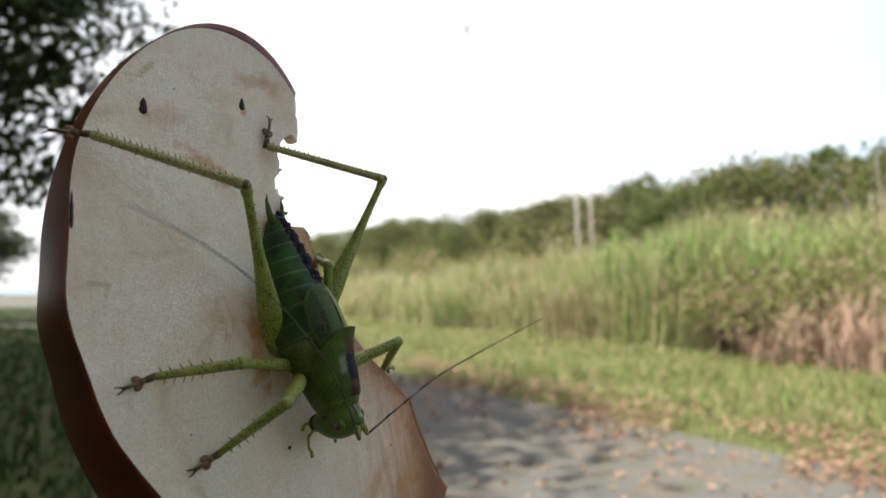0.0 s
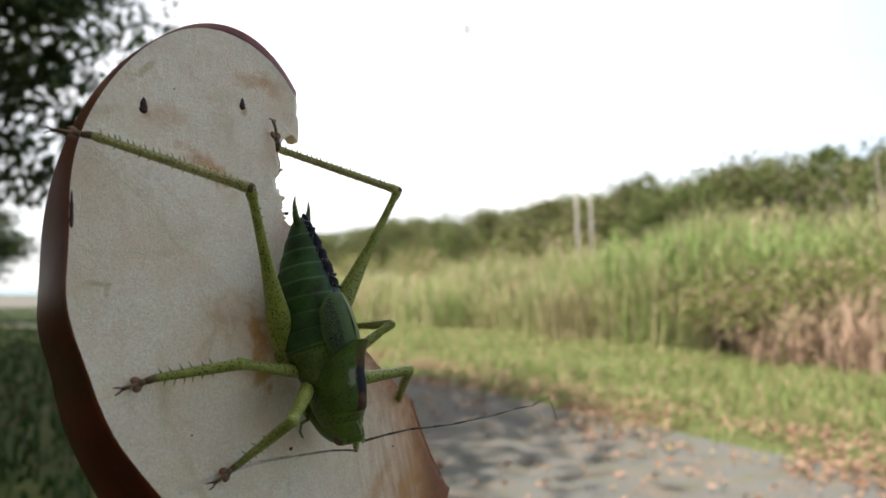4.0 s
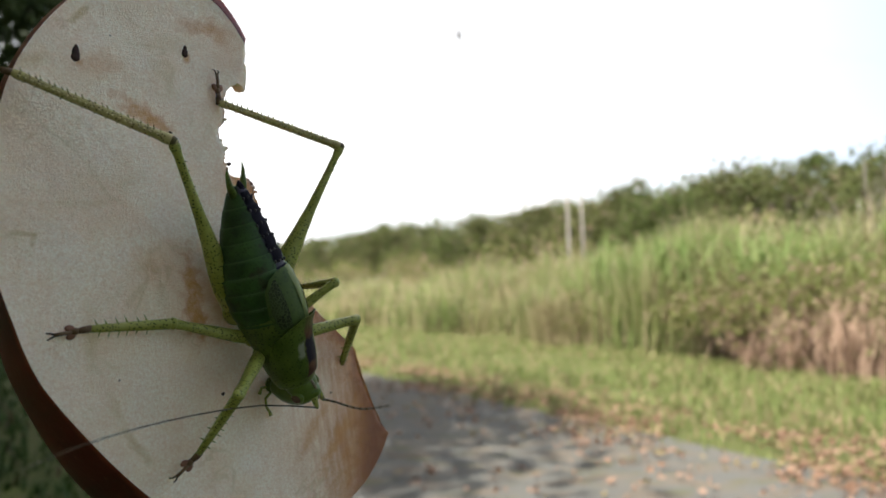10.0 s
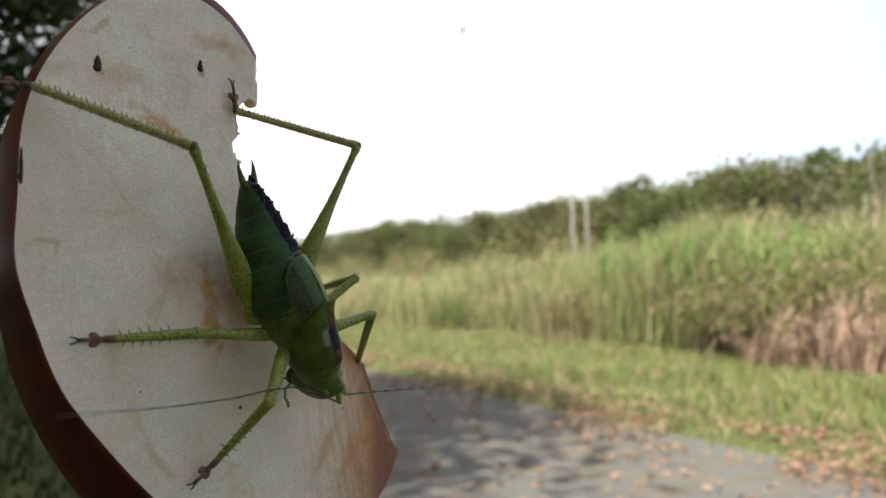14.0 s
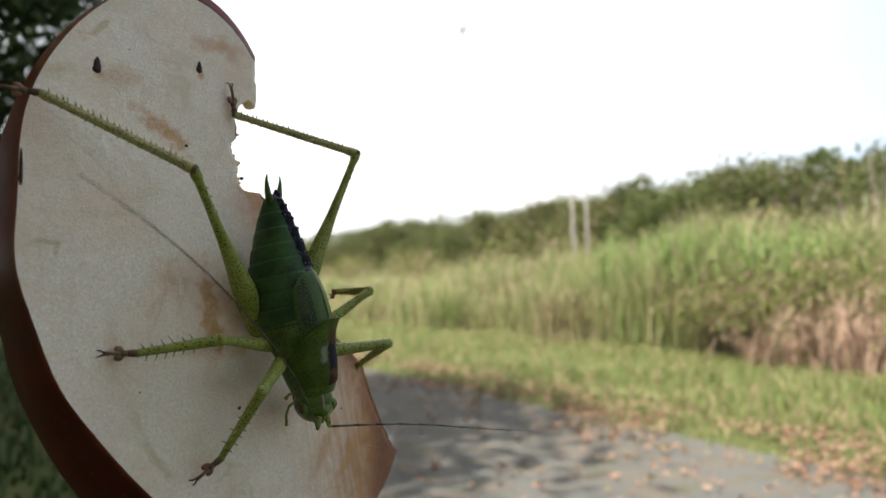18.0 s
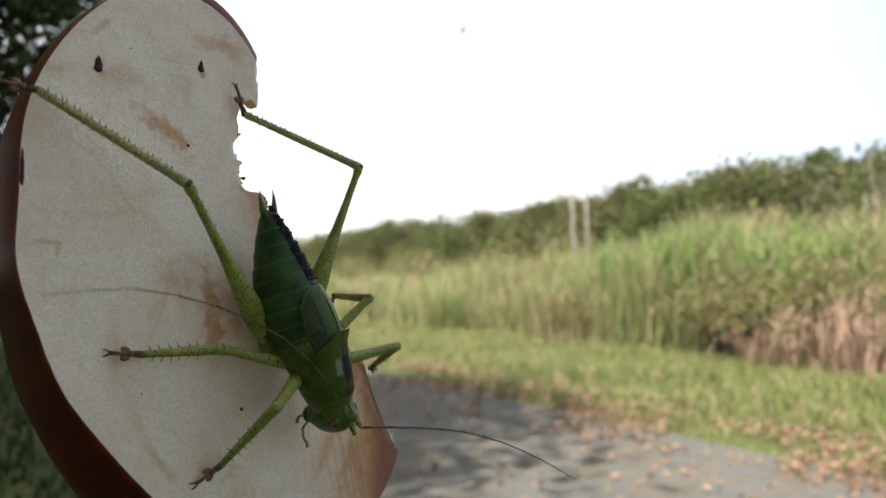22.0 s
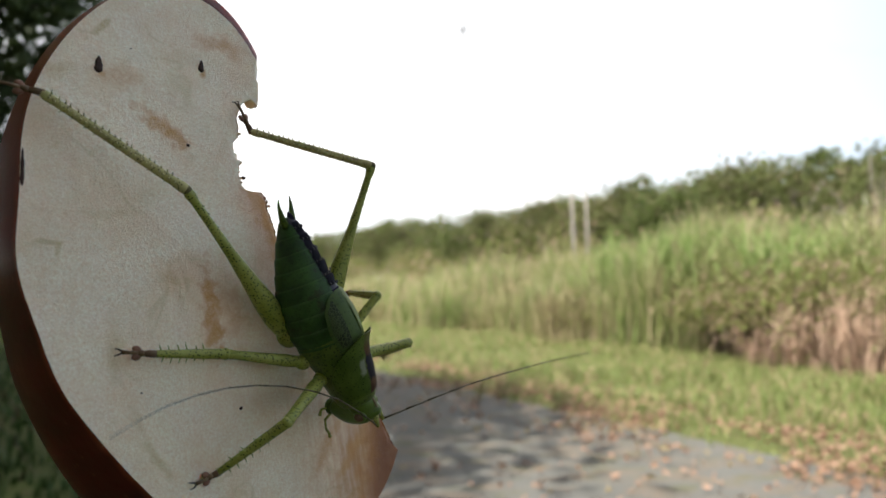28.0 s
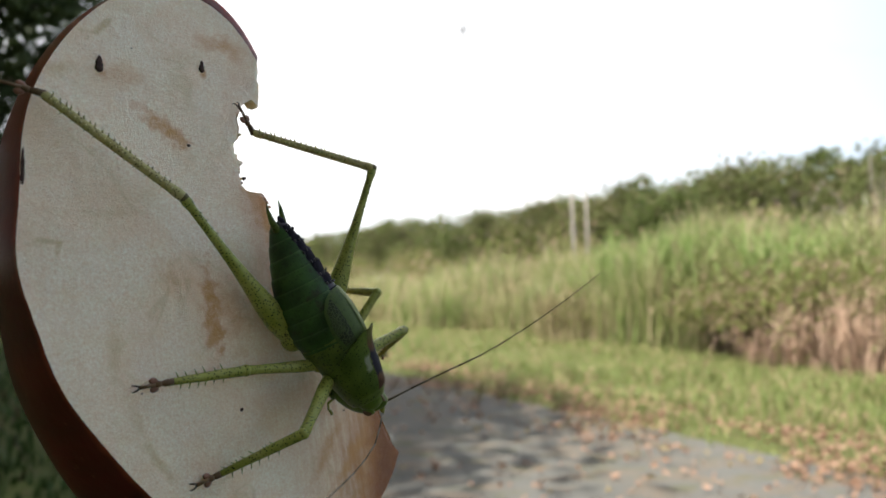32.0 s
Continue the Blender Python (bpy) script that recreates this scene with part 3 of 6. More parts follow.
def apple_material():
    n = Nodes("apple_flesh", 0.38)
    tones = {"rust": (0.62, 0.31, 0.09), "ochre": (0.52, 0.38, 0.11), "brown": (0.25, 0.09, 0.035)}
    grain = n.noise(2600.0, 4, 0.8)
    fibre = n.noise(700.0, 6, 0.7)
    col = n.mix(n.span(grain, 0.34, 0.62), (0.86, 0.68, 0.49), (1.0, 0.925, 0.765))
    col = n.mix(n.span(fibre, 0.52, 0.72, 0.0, 0.3), col, (0.78, 0.62, 0.44))
    col = n.mix(n.span(n.noise(130.0, 6, 0.65), 0.46, 0.68, 0.0, 0.6), col, (0.82, 0.60, 0.39))
    col = n.mix(n.span(n.noise(48.0, 4, 0.6), 0.47, 0.68, 0.0, 0.4), col, (0.86, 0.62, 0.42))
    col = n.mix(n.math("MULTIPLY", n.span(n.noise(300.0, 5, 0.7), 0.62, 0.7), n.span(n.noise(60.0, 2), 0.45, 0.6, 0.0, 0.45)), col, (0.66, 0.49, 0.22))
    thread = n.math("ABSOLUTE", n.math("SUBTRACT", n.noise(95.0, 3, 0.6, distortion=0.6), 0.5))
    veins = n.math("MULTIPLY", n.span(thread, 0.022, 0.006), n.span(n.noise(70.0, 2), 0.5, 0.62, 0.0, 0.4))
    col = n.mix(veins, col, (0.60, 0.49, 0.25))
    speckle = n.noise(1400.0, 4, 0.7)
    split = n.tree.nodes.new("ShaderNodeSeparateXYZ")
    n.link(n.coord, split.inputs["Vector"])
    # browning that creeps in from the long lower bites: a soft wide tint and a dark narrow seam
    lower = n.span(split.outputs["Y"], 0.0105, 0.0085)
    for x, y, size, soft, most, tone in ((53.0, 14.5, 43.2, 0.08, 0.95, (0.62, 0.27, 0.12)), (85.7, -7.3, 61.5, 0.05, 0.85, (0.60, 0.29, 0.115)), (53.0, 14.5, 41.3, 0.024, 0.95, (0.27, 0.085, 0.03)), (85.7, -7.3, 58.8, 0.02, 0.97, (0.20, 0.06, 0.025))):
        creep = n.spot((x / 1000, y / 1000), (size / 1000, size / 1000), 0, 0.02, 420.0, soft)
        col = n.mix(n.math("MULTIPLY", n.math("MULTIPLY", creep, lower), n.span(speckle, 0.3, 0.65, 0.5 * most, most)), col, tone)
    # brown fibres running down to the lower corner
    streak = n.noise(900.0, 5, 0.65, (1.0, 0.16, 1.0), 0.3)
    corner = n.spot((0.031, -0.032), (0.012, 0.016), 12, 0.12, 200.0, 0.75)
    col = n.mix(n.math("MULTIPLY", corner, n.span(streak, 0.38, 0.62, 0.2, 0.95)), col, (0.58, 0.27, 0.09))
    col = n.mix(n.math("MULTIPLY", n.spot((0.0345, -0.0385), (0.010, 0.0125), 0, 0.12, 300.0, 0.55), 0.9), col, (0.33, 0.115, 0.042))
    for x, y, a, b, turn, strength, soft, tone in STAINS:
        strength *= 0.75 if tone == "ochre" else 1.0
        mask = n.math("MULTIPLY", n.spot((x / 1000, y / 1000), (a / 1000, b / 1000), turn, 0.9, 700.0, soft * 0.75), n.span(speckle, 0.3, 0.62, 0.45, 1.0))
        col = n.mix(n.math("MULTIPLY", mask, min(1.0, strength * 1.2)), col, tones[tone])
    # rust-brown where gnawing has laid the flesh open below the cut face
    depth = n.math("ADD", split.outputs["Z"], n.math("MULTIPLY", n.math("SUBTRACT", n.noise(900.0, 4, 0.6), 0.5), 0.0006))
    col = n.mix(n.math("MULTIPLY", n.span(depth, -0.0003, -0.001, 0.0, 0.85), n.span(split.outputs["Y"], 0.0105, 0.0085, 0.3, 1.0)), col, n.mix(n.span(n.noise(350.0, 4), 0.35, 0.65), (0.42, 0.17, 0.075), (0.58, 0.34, 0.18)))
    n.colour(col)
    n.bump(n.math("ADD", n.noise(4800.0, 3, 0.75), n.math("MULTIPLY", fibre, 1.2)), 0.6, 0.0003)
    n.shader.inputs["Subsurface Weight"].default_value = 0.22
    n.shader.inputs["Subsurface Radius"].default_value = (1.0, 0.6, 0.35)
    n.shader.inputs["Subsurface Scale"].default_value = 0.003
    return n.mat


def skin_material():
    n = Nodes("apple_skin", 0.4)
    n.shader.inputs["Specular IOR Level"].default_value = 0.14
    col = n.mix(n.span(n.noise(70.0, 5, 0.6, (1, 1, 0.25)), 0.3, 0.7), (0.04, 0.003, 0.003), (0.155, 0.011, 0.008))
    split = n.tree.nodes.new("ShaderNodeSeparateXYZ")
    n.link(n.coord, split.inputs["Vector"])
    tan = n.math("ADD", split.outputs["Y"], n.math("MULTIPLY", n.math("SUBTRACT", n.noise(60.0, 4), 0.5), 0.02))
    col = n.mix(n.math("MULTIPLY", n.span(tan, 0.004, 0.024, 0.0, 0.8), n.span(split.outputs["X"], 0.004, -0.008)), col, (0.25, 0.115, 0.055))
    col = n.mix(n.span(n.noise(30.0, 3), 0.5, 0.75, 0.0, 0.7), col, (0.06, 0.011, 0.007))
    fleck = n.tree.nodes.new("ShaderNodeTexVoronoi")
    fleck.inputs["Scale"].default_value = 480.0
    n.link(n.coord, fleck.inputs["Vector"])
    col = n.mix(n.span(fleck.outputs["Distance"], 0.16, 0.08, 0.0, 0.4), col, (0.17, 0.07, 0.04))
    # brighter red along the cut: light glowing through thin skin, painted in
    lip = n.math("ADD", split.outputs["Z"], n.math("MULTIPLY", n.math("SUBTRACT", n.noise(300.0, 4), 0.5), 0.002))
    col = n.mix(n.math("MULTIPLY", n.span(lip, -0.0013, -0.0002, 0.0, 0.5), n.span(split.outputs["Y"], 0.022, 0.004)), col, (0.33, 0.085, 0.045))
    n.colour(col)
    n.bump(n.noise(500.0, 4), 0.15, 0.0003)
    n.shader.inputs["Subsurface Weight"].default_value = 0.3
    n.shader.inputs["Subsurface Radius"].default_value = (1.0, 0.25, 0.12)
    n.shader.inputs["Subsurface Scale"].default_value = 0.003
    return n.mat


FLESH, SKIN = apple_material(), skin_material()

RIM = (29.46, 12.67, -1.56, -2.85, -4.69, -2.1, -3.21, 0.26, -0.42, 0.62, 0.52, 0.2, 0.43, -0.19, 0.22)
# scoops gnawed out of the rim: centre and radius, from the upper bite down to the long lower one
BITES = ((54.5, 25.0, 40.0), (13.2, 18.2, 2.9), (12.4, 16.2, 2.2), (11.0, 13.9, 1.9), (11.8, 10.2, 2.35), (14.0, 11.9, 3.2), (53.0, 14.5, 40.0), (85.7, -7.3, 57.2))
MIDDLE = Vector((-3.0, -2.0))
HEART = Vector((-3.0, 7.0))
SWELL = (0.026, 0.036, -0.028, -0.083, -0.005, 0.001, 0.046, 0.059, 0.032, 0.023, -0.001)


def wave_sum(terms, angle):
    return terms[0] + sum(terms[2 * k - 1] * math.cos(k * angle) + terms[2 * k] * math.sin(k * angle) for k in range(1, len(terms) // 2 + 1))


def whole_rim():
    """The uneaten outline of the cut face: angles and distances seen from its heart."""
    around = [2 * math.pi * k / 1440 for k in range(1440)]
    pts = [MIDDLE + Vector((math.cos(a), math.sin(a))) * wave_sum(RIM, a) - HEART for a in around]
    pairs = sorted((math.atan2(p.y, p.x), p.length) for p in pts)
    return [a for a, _ in pairs], [r for _, r in pairs]


RIM_ANGLES, RIM_REACH = whole_rim()


def eaten(angle):
    """How far the flesh still reaches from the heart, and whether it ends at a bite."""
    turned = (angle + math.pi) % (2 * math.pi) - math.pi
    d = Vector((math.cos(angle), math.sin(angle)))
    whole = float(np.interp(turned, RIM_ANGLES, RIM_REACH, period=2 * math.pi))
    r = whole
    for x, y, size in BITES:
        c = Vector((x, y)) - HEART
        along = c.dot(d)
        miss = c.length_squared - along * along
        if along > 0 and miss < size * size:
            r = min(r, along - math.sqrt(size * size - miss))
    if r < whole - 0.05:
        p = HEART + d * r
        p = Vector((p.x, p.y, 0))
        fade = min(1.0, (whole - r) / 0.8)
        r += fade * (0.3 * noise.noise(p * 0.9) + 0.22 * noise.noise(p * 2.3) + 0.12 * noise.noise(p * 6.0))
    return min(r, whole), r < whole - 0.05


def build_apple():
    rest = CAM_AT_REST @ Matrix(((0.57357644, -0.14224426, 0.80670728, -0.0312130), (0.0, 0.98480775, 0.17364818, 0.0000688),
                                 (-0.81915204, -0.0996005, 0.56486252, -0.083), (0, 0, 0, 1)))
    apple = empty("apple_slice", rest)
    tagged(apple, "cheek of a red apple with a pale browning gnawed cut face", "apple")
    n, inner = 900, 26
    angles = [2 * math.pi * k / n for k in range(n)]
    angles = [a + 0.28 * math.sin(a + radians(42)) for a in angles]
    ends = [eaten(a) for a in angles]
    back = 24
    verts, faces = [(HEART.x / 1000, HEART.y / 1000, 0)], []
    for i in range(1, inner + 1):
        t = (i / inner) ** 0.8
        for a, (r, bite) in zip(angles, ends):
            x, y = HEART.x + math.cos(a) * r * t, HEART.y + math.sin(a) * r * t
            edge = max(0.0, t - 0.94) / 0.06 if not (x > 8 and y > 19.0) else 0.0
            z = 0.25 * noise.noise(Vector((x * 0.12, y * 0.12, 1))) + 0.06 * noise.noise(Vector((x * 0.7, y * 0.7, 4))) - (0.9 * edge * edge if bite else 0.0)
            verts.append((x / 1000, y / 1000, z / 1000))
    for k in range(n):
        faces.append((0, 1 + k, 1 + (k + 1) % n))
    for i in range(inner - 1):
        for k in range(n):
            j = (k + 1) % n
            faces.append((1 + i * n + k, 1 + (i + 1) * n + k, 1 + (i + 1) * n + j, 1 + i * n + j))

    # the rounded back: skin where the rim is whole, gnawed flesh where it is not
    def rounded(i):
        t = (i / back) ** 1.6 * math.pi / 2
        return max(0.0, math.cos(t)) ** 0.9, -30.0 * math.sin(t), math.sin(2 * t)

    first = len(verts) - n
    for i in range(1, back + 1):
        s, z, bulge = rounded(i)
        for a, (r, bite) in zip(angles, ends):
            lip = 1.25 * max(0.0, math.cos(a - radians(61))) ** 12 * math.exp(-0.5 * (i - 1)) / r
            s2 = s * (1 + lip + bulge * wave_sum(SWELL, a)) if not bite else s * (1 - 0.1 * math.sin(i / back * math.pi))
            q = Vector((-HEART.x, -4.0 - HEART.y)) * (1 - s2)
            verts.append(((HEART.x + q.x + math.cos(a) * r * s2) / 1000, (HEART.y + q.y + math.sin(a) * r * s2) / 1000, z / 1000))
    marks = []
    for i in range(back):
        for k in range(n):
            j = (k + 1) % n
            faces.append((first + i * n + k, first + (i + 1) * n + k, first + (i + 1) * n + j, first + i * n + j))
            marks.append((len(faces) - 1, ends[k][1]))
    skin_faces = [faces[i] for i, bite in marks if not bite]
    drop = {i for i, bite in marks if not bite}
    flesh_faces = [f for i, f in enumerate(faces) if i not in drop]
    flesh = mesh_object("flesh", *pruned(verts, flesh_faces), FLESH, apple, smooth=True)
    tagged(flesh, "pale cream apple flesh browning at the bites")
    skin = mesh_object("skin", *pruned(verts, skin_faces), SKIN, apple, smooth=True)
    tagged(skin, "glossy dark red apple skin")
    # dark scabs and crumbs stuck on the face
    crumb = Nodes("dark_crumb", 0.8)
    crumb.colour(crumb.mix(crumb.noise(2500.0, 3), (0.012, 0.006, 0.005), (0.06, 0.025, 0.015)))
    rng = random.Random(9)
    for name, x, y, long, wide, turn in (("scab", -8.9, 21.3, 1.05, 0.52, 82), ("scab", 5.0, 24.2, 0.85, 0.42, 80), ("scab", -17.95, 8.2, 2.2, 0.24, 84), ("crumb", 1.8, 13.1, 0.24, 0.2, 0), ("crumb", 5.4, -20.4, 0.27, 0.22, 30),
                                         ("crumb", -4.7, 24.2, 0.1, 0.09, 0), ("crumb", -7.5, -16.3, 0.1, 0.1, 0), ("crumb", 23.2, -23.8, 0.2, 0.12, 0), ("crumb", 9.9, 9.6, 0.35, 0.3, 20), ("crumb", 6.2, -22.6, 0.3, 0.07, 20)):
        bm = bmesh.new()
        spine, radii = [], []
        for k in range(9):
            t = (k - 4) / 4.0
            spine.append(Vector((x + math.cos(radians(turn)) * long * t + rng.uniform(-0.06, 0.06) * wide, y + math.sin(radians(turn)) * long * t, 0.05)))
            radii.append(wide * (0.9 - 0.35 * t) * math.sqrt(max(0.04, 1 - abs(t) ** 3)) * rng.uniform(0.82, 1.12))
        v, f = tube(spine, radii, 10)
        made = [bm.verts.new((p.x / 1000, p.y / 1000, p.z * 0.6 / 1000)) for p in v]
        for q in f:
            bm.faces.new([made[i] for i in q])
        part(name, bm, crumb.mat, apple, "dark dried scab")
    # ragged shreds of flesh left along the bites
    bm = bmesh.new()
    for k in range(14):
        angle = radians(rng.uniform(-4, 38))
        r, bite = eaten(angle)
        if bite:
            r -= 0.12
            p = Vector((HEART.x + math.cos(angle) * r, HEART.y + math.sin(angle) * r, rng.uniform(-0.5, -0.1)))
            add_ball_at(bm, p, (rng.uniform(0.16, 0.4), rng.uniform(0.1, 0.22), rng.uniform(0.1, 0.2)), rng.uniform(0, 180))
    part("shred", bm, FLESH, apple, "ragged shreds of gnawed flesh")
    # a flap of flesh that overhangs the upper bite
    edge = [Vector(p) for p in ((10.4, 20.6), (11.3, 20.3), (12.1, 20.8), (12.7, 21.2), (13.3, 20.9), (13.75, 20.2), (14.05, 21.2), (14.3, 22.6), (14.45, 24.0), (13.0, 24.6), (11.0, 23.2))]
    bm = bmesh.new()
    rings = []
    for z, scale in ((-0.04, 0.98), (-0.25, 1.0), (-1.3, 0.96), (-2.0, 0.8)):
        mid = Vector((12.4, 22.4))
        rings.append([bm.verts.new(((mid.x + (p.x - mid.x) * scale) / 1000, (mid.y + (p.y - mid.y) * scale) / 1000, (z - (0.2 if p.x < 11.6 else 0.0)) / 1000)) for p in edge])
    bm.faces.new(rings[0])
    for r, s in zip(rings, rings[1:]):
        for k in range(len(r)):
            j = (k + 1) % len(r)
            bm.faces.new((r[k], s[k], s[j], r[j]))
    bm.faces.new(rings[-1][::-1])
    bmesh.ops.recalc_face_normals(bm, faces=bm.faces)
    part("flap", bm, FLESH, apple, "overhanging flap of gnawed flesh", smooth=False)
    return apple


def add_ball_at(bm, centre, radii, turn):
    got = bmesh.ops.create_icosphere(bm, subdivisions=2, radius=1.0)
    m = Matrix.Translation(Vector(centre) / 1000) @ pose(0, 0, 0, 0, 0, turn) @ Matrix.Diagonal((*(r / 1000 for r in radii), 1))
    bmesh.ops.transform(bm, matrix=m, verts=got["verts"])
    for v in got["verts"]:
        v.co += Vector((noise.noise(v.co * 4000), noise.noise(v.co * 4000 + Vector((7, 1, 3))), 0)) * min(radii) * 0.0003


apple = build_apple()



# ---- katydid: modelled in millimetres, head towards +x, back towards +z ----
def speckled(name, base, light, dot=(0.012, 0.02, 0.006), dots=1.0, rough=0.38, scale=1900.0, stripe=None):
    n = Nodes(name, rough)
    col = n.mix(n.span(n.noise(260.0, 4), 0.3, 0.7), base, light)
    if stripe:
        split = n.tree.nodes.new("ShaderNodeSeparateXYZ")
        n.link(n.coord, split.inputs["Vector"])
        wave = n.math("MULTIPLY", n.math("SUBTRACT", n.noise(500.0, 3), 0.5), 0.0012)
        side = n.math("ADD", n.math("ABSOLUTE", split.outputs["Y"]), wave)
        band = n.math("MULTIPLY", n.span(side, 0.0013, 0.001), n.span(split.outputs["Z"], -0.0005, 0.0003))
        ring = n.math("FRACT", n.math("ADD", n.math("DIVIDE", split.outputs["X"], 0.00205), 20.0))
        col = n.mix(n.span(ring, 0.14, 0.03, 0.0, 0.3), col, (0.075, 0.15, 0.04))
        col = n.mix(n.span(ring, 0.8, 1.0, 0.0, 0.35), col, (0.012, 0.03, 0.008))
        blotch = n.span(n.noise(330.0, 3), 0.62, 0.7, 0.0, 0.7)
        col = n.mix(blotch, col, (0.03, 0.03, 0.012))
        col = n.mix(band, col, stripe)
    if dots:
        cells = n.tree.nodes.new("ShaderNodeTexVoronoi")
        cells.inputs["Scale"].default_value = scale
        n.link(n.coord, cells.inputs["Vector"])
        some = n.math("LESS_THAN", n.math("FRACT", n.math("MULTIPLY", cells.outputs["Color"], 3.0)), 0.8)
        col = n.mix(n.math("MULTIPLY", n.math("MULTIPLY", n.span(cells.outputs["Distance"], 0.38, 0.26), some), dots), col, dot)
    n.colour(col)
    n.bump(n.noise(2600.0, 3), 0.25, 0.0001)
    n.shader.inputs["Specular IOR Level"].default_value = 0.3
    n.shader.inputs["Subsurface Weight"].default_value = 0.15
    n.shader.inputs["Subsurface Radius"].default_value = (0.5, 1.0, 0.2)
    n.shader.inputs["Subsurface Scale"].default_value = 0.001
    return n.mat


def plain(name, colour, other, rough=0.4, scale=700.0):
    n = Nodes(name, rough)
    n.colour(n.mix(n.span(n.noise(scale, 4), 0.3, 0.7), colour, other))
    n.shader.inputs["Specular IOR Level"].default_value = 0.3
    n.bump(n.noise(scale * 3, 3), 0.2, 0.0001)
    return n.mat


LEG_GREEN = speckled("leg_green", (0.21, 0.24, 0.04), (0.33, 0.35, 0.09), scale=3300.0)
SHIN_GREEN = speckled("shin_green", (0.38, 0.345, 0.14), (0.52, 0.46, 0.22), dots=0.85, scale=3400.0)
BELLY_GREEN = speckled("belly_green", (0.008, 0.030, 0.007), (0.045, 0.115, 0.022), dots=0.4, rough=0.5, scale=2600.0, stripe=(0.022, 0.018, 0.03))
CHEST_GREEN = speckled("chest_green", (0.045, 0.075, 0.010), (0.11, 0.155, 0.026), dots=0.75, rough=0.4, scale=2700.0)


def saddle_material():
    """Green sides; down the back reddish, then black, then reddish, with a pale patch at each side of the black."""
    n = Nodes("saddle_green", 0.5)
    col = n.mix(n.span(n.noise(260.0, 4), 0.3, 0.7), (0.042, 0.072, 0.010), (0.105, 0.15, 0.025))
    cells = n.tree.nodes.new("ShaderNodeTexVoronoi")
    cells.inputs["Scale"].default_value = 2600.0
    n.link(n.coord, cells.inputs["Vector"])
    col = n.mix(n.span(cells.outputs["Distance"], 0.3, 0.2, 0.0, 0.7), col, (0.012, 0.02, 0.006))
    split = n.tree.nodes.new("ShaderNodeSeparateXYZ")
    n.link(n.coord, split.inputs["Vector"])
    wave = n.math("MULTIPLY", n.math("SUBTRACT", n.noise(900.0, 3), 0.5), 0.0009)
    side = n.math("ADD", n.math("ABSOLUTE", n.math("ADD", split.outputs["Y"], 0.0003)), wave)
    along = n.math("ADD", split.outputs["X"], wave)
    back = n.span(side, 0.00105, 0.0008)
    black = n.math("MULTIPLY", n.span(along, -0.0049, -0.0044), n.span(along, -0.0011, -0.0016))
    pale = n.math("MULTIPLY", n.math("MULTIPLY", n.span(side, 0.0010, 0.0012), n.span(side, 0.0019, 0.0016)), n.math("MULTIPLY", n.span(along, -0.0047, -0.0043), n.span(along, -0.0024, -0.0029)))
    back = n.math("MULTIPLY", back, n.span(along, -0.0070, -0.0052, 0.35, 1.0))
    col = n.mix(back, col, n.mix(n.span(n.noise(500.0, 3), 0.35, 0.65), (0.05, 0.02, 0.013), (0.11, 0.055, 0.03)))
    col = n.mix(n.math("MULTIPLY", back, black), col, (0.012, 0.011, 0.02))
    col = n.mix(pale, col, (0.21, 0.23, 0.15))
    n.colour(col)
    n.shader.inputs["Specular IOR Level"].default_value = 0.12
    n.bump(n.noise(2600.0, 3), 0.4, 0.0001)
    return n.mat


SADDLE_GREEN = saddle_material()
HEAD_GREEN = speckled("head_green", (0.058, 0.10, 0.013), (0.12, 0.175, 0.03), dots=0.3, rough=0.32, scale=3000.0)
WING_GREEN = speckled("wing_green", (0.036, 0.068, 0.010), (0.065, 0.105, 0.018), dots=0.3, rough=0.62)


def veined_material():
    """Dark glossy membrane between raised paler veins."""
    n = Nodes("wing_dark", 0.45)
    n.shader.inputs["Specular IOR Level"].default_value = 0.2
    cells = n.tree.nodes.new("ShaderNodeTexVoronoi")
    cells.feature = "DISTANCE_TO_EDGE"
    cells.inputs["Scale"].default_value = 2600.0
    n.link(n.coord, cells.inputs["Vector"])
    vein = n.span(cells.outputs["Distance"], 0.12, 0.04)
    col = n.mix(n.span(n.noise(420.0, 4), 0.35, 0.65), (0.016, 0.024, 0.008), (0.045, 0.065, 0.018))
    n.colour(n.mix(vein, col, (0.05, 0.075, 0.022)))
    n.bump(vein, 0.5, 0.0001)
    return n.mat


WING_DARK = veined_material()
PURPLE = plain("back_stripe", (0.003, 0.003, 0.006), (0.014, 0.012, 0.022), 0.8)
PURPLE.node_tree.nodes["Principled BSDF"].inputs["Specular IOR Level"].default_value = 0.12
KNOB = plain("pale_knob", (0.02, 0.02, 0.022), (0.07, 0.07, 0.07), 0.5)
# lighter copy of the wing green, light on the far wing painted in
WING_LIT = speckled("wing_lit", (0.10, 0.14, 0.025), (0.16, 0.20, 0.05), dots=0.15, rough=0.55)
BROWN = plain("foot_brown", (0.075, 0.045, 0.022), (0.16, 0.10, 0.05), 0.45)
KNEE_BROWN = plain("knee_brown", (0.07, 0.06, 0.025), (0.15, 0.13, 0.05), 0.45)
PINK_PAD = plain("foot_pad", (0.14, 0.065, 0.04), (0.24, 0.12, 0.08), 0.4)
FEELER = plain("feeler_brown", (0.045, 0.035, 0.02), (0.11, 0.09, 0.05), 0.5)
DARK_CLAW = plain("claw_dark", (0.018, 0.012, 0.008), (0.05, 0.03, 0.02), 0.35)
n = Nodes("eye_brown", 0.15)
n.colour(n.mix(n.span(n.noise(900.0, 3), 0.3, 0.7), (0.05, 0.025, 0.015), (0.15, 0.09, 0.06)))
EYE_BROWN = n.mat
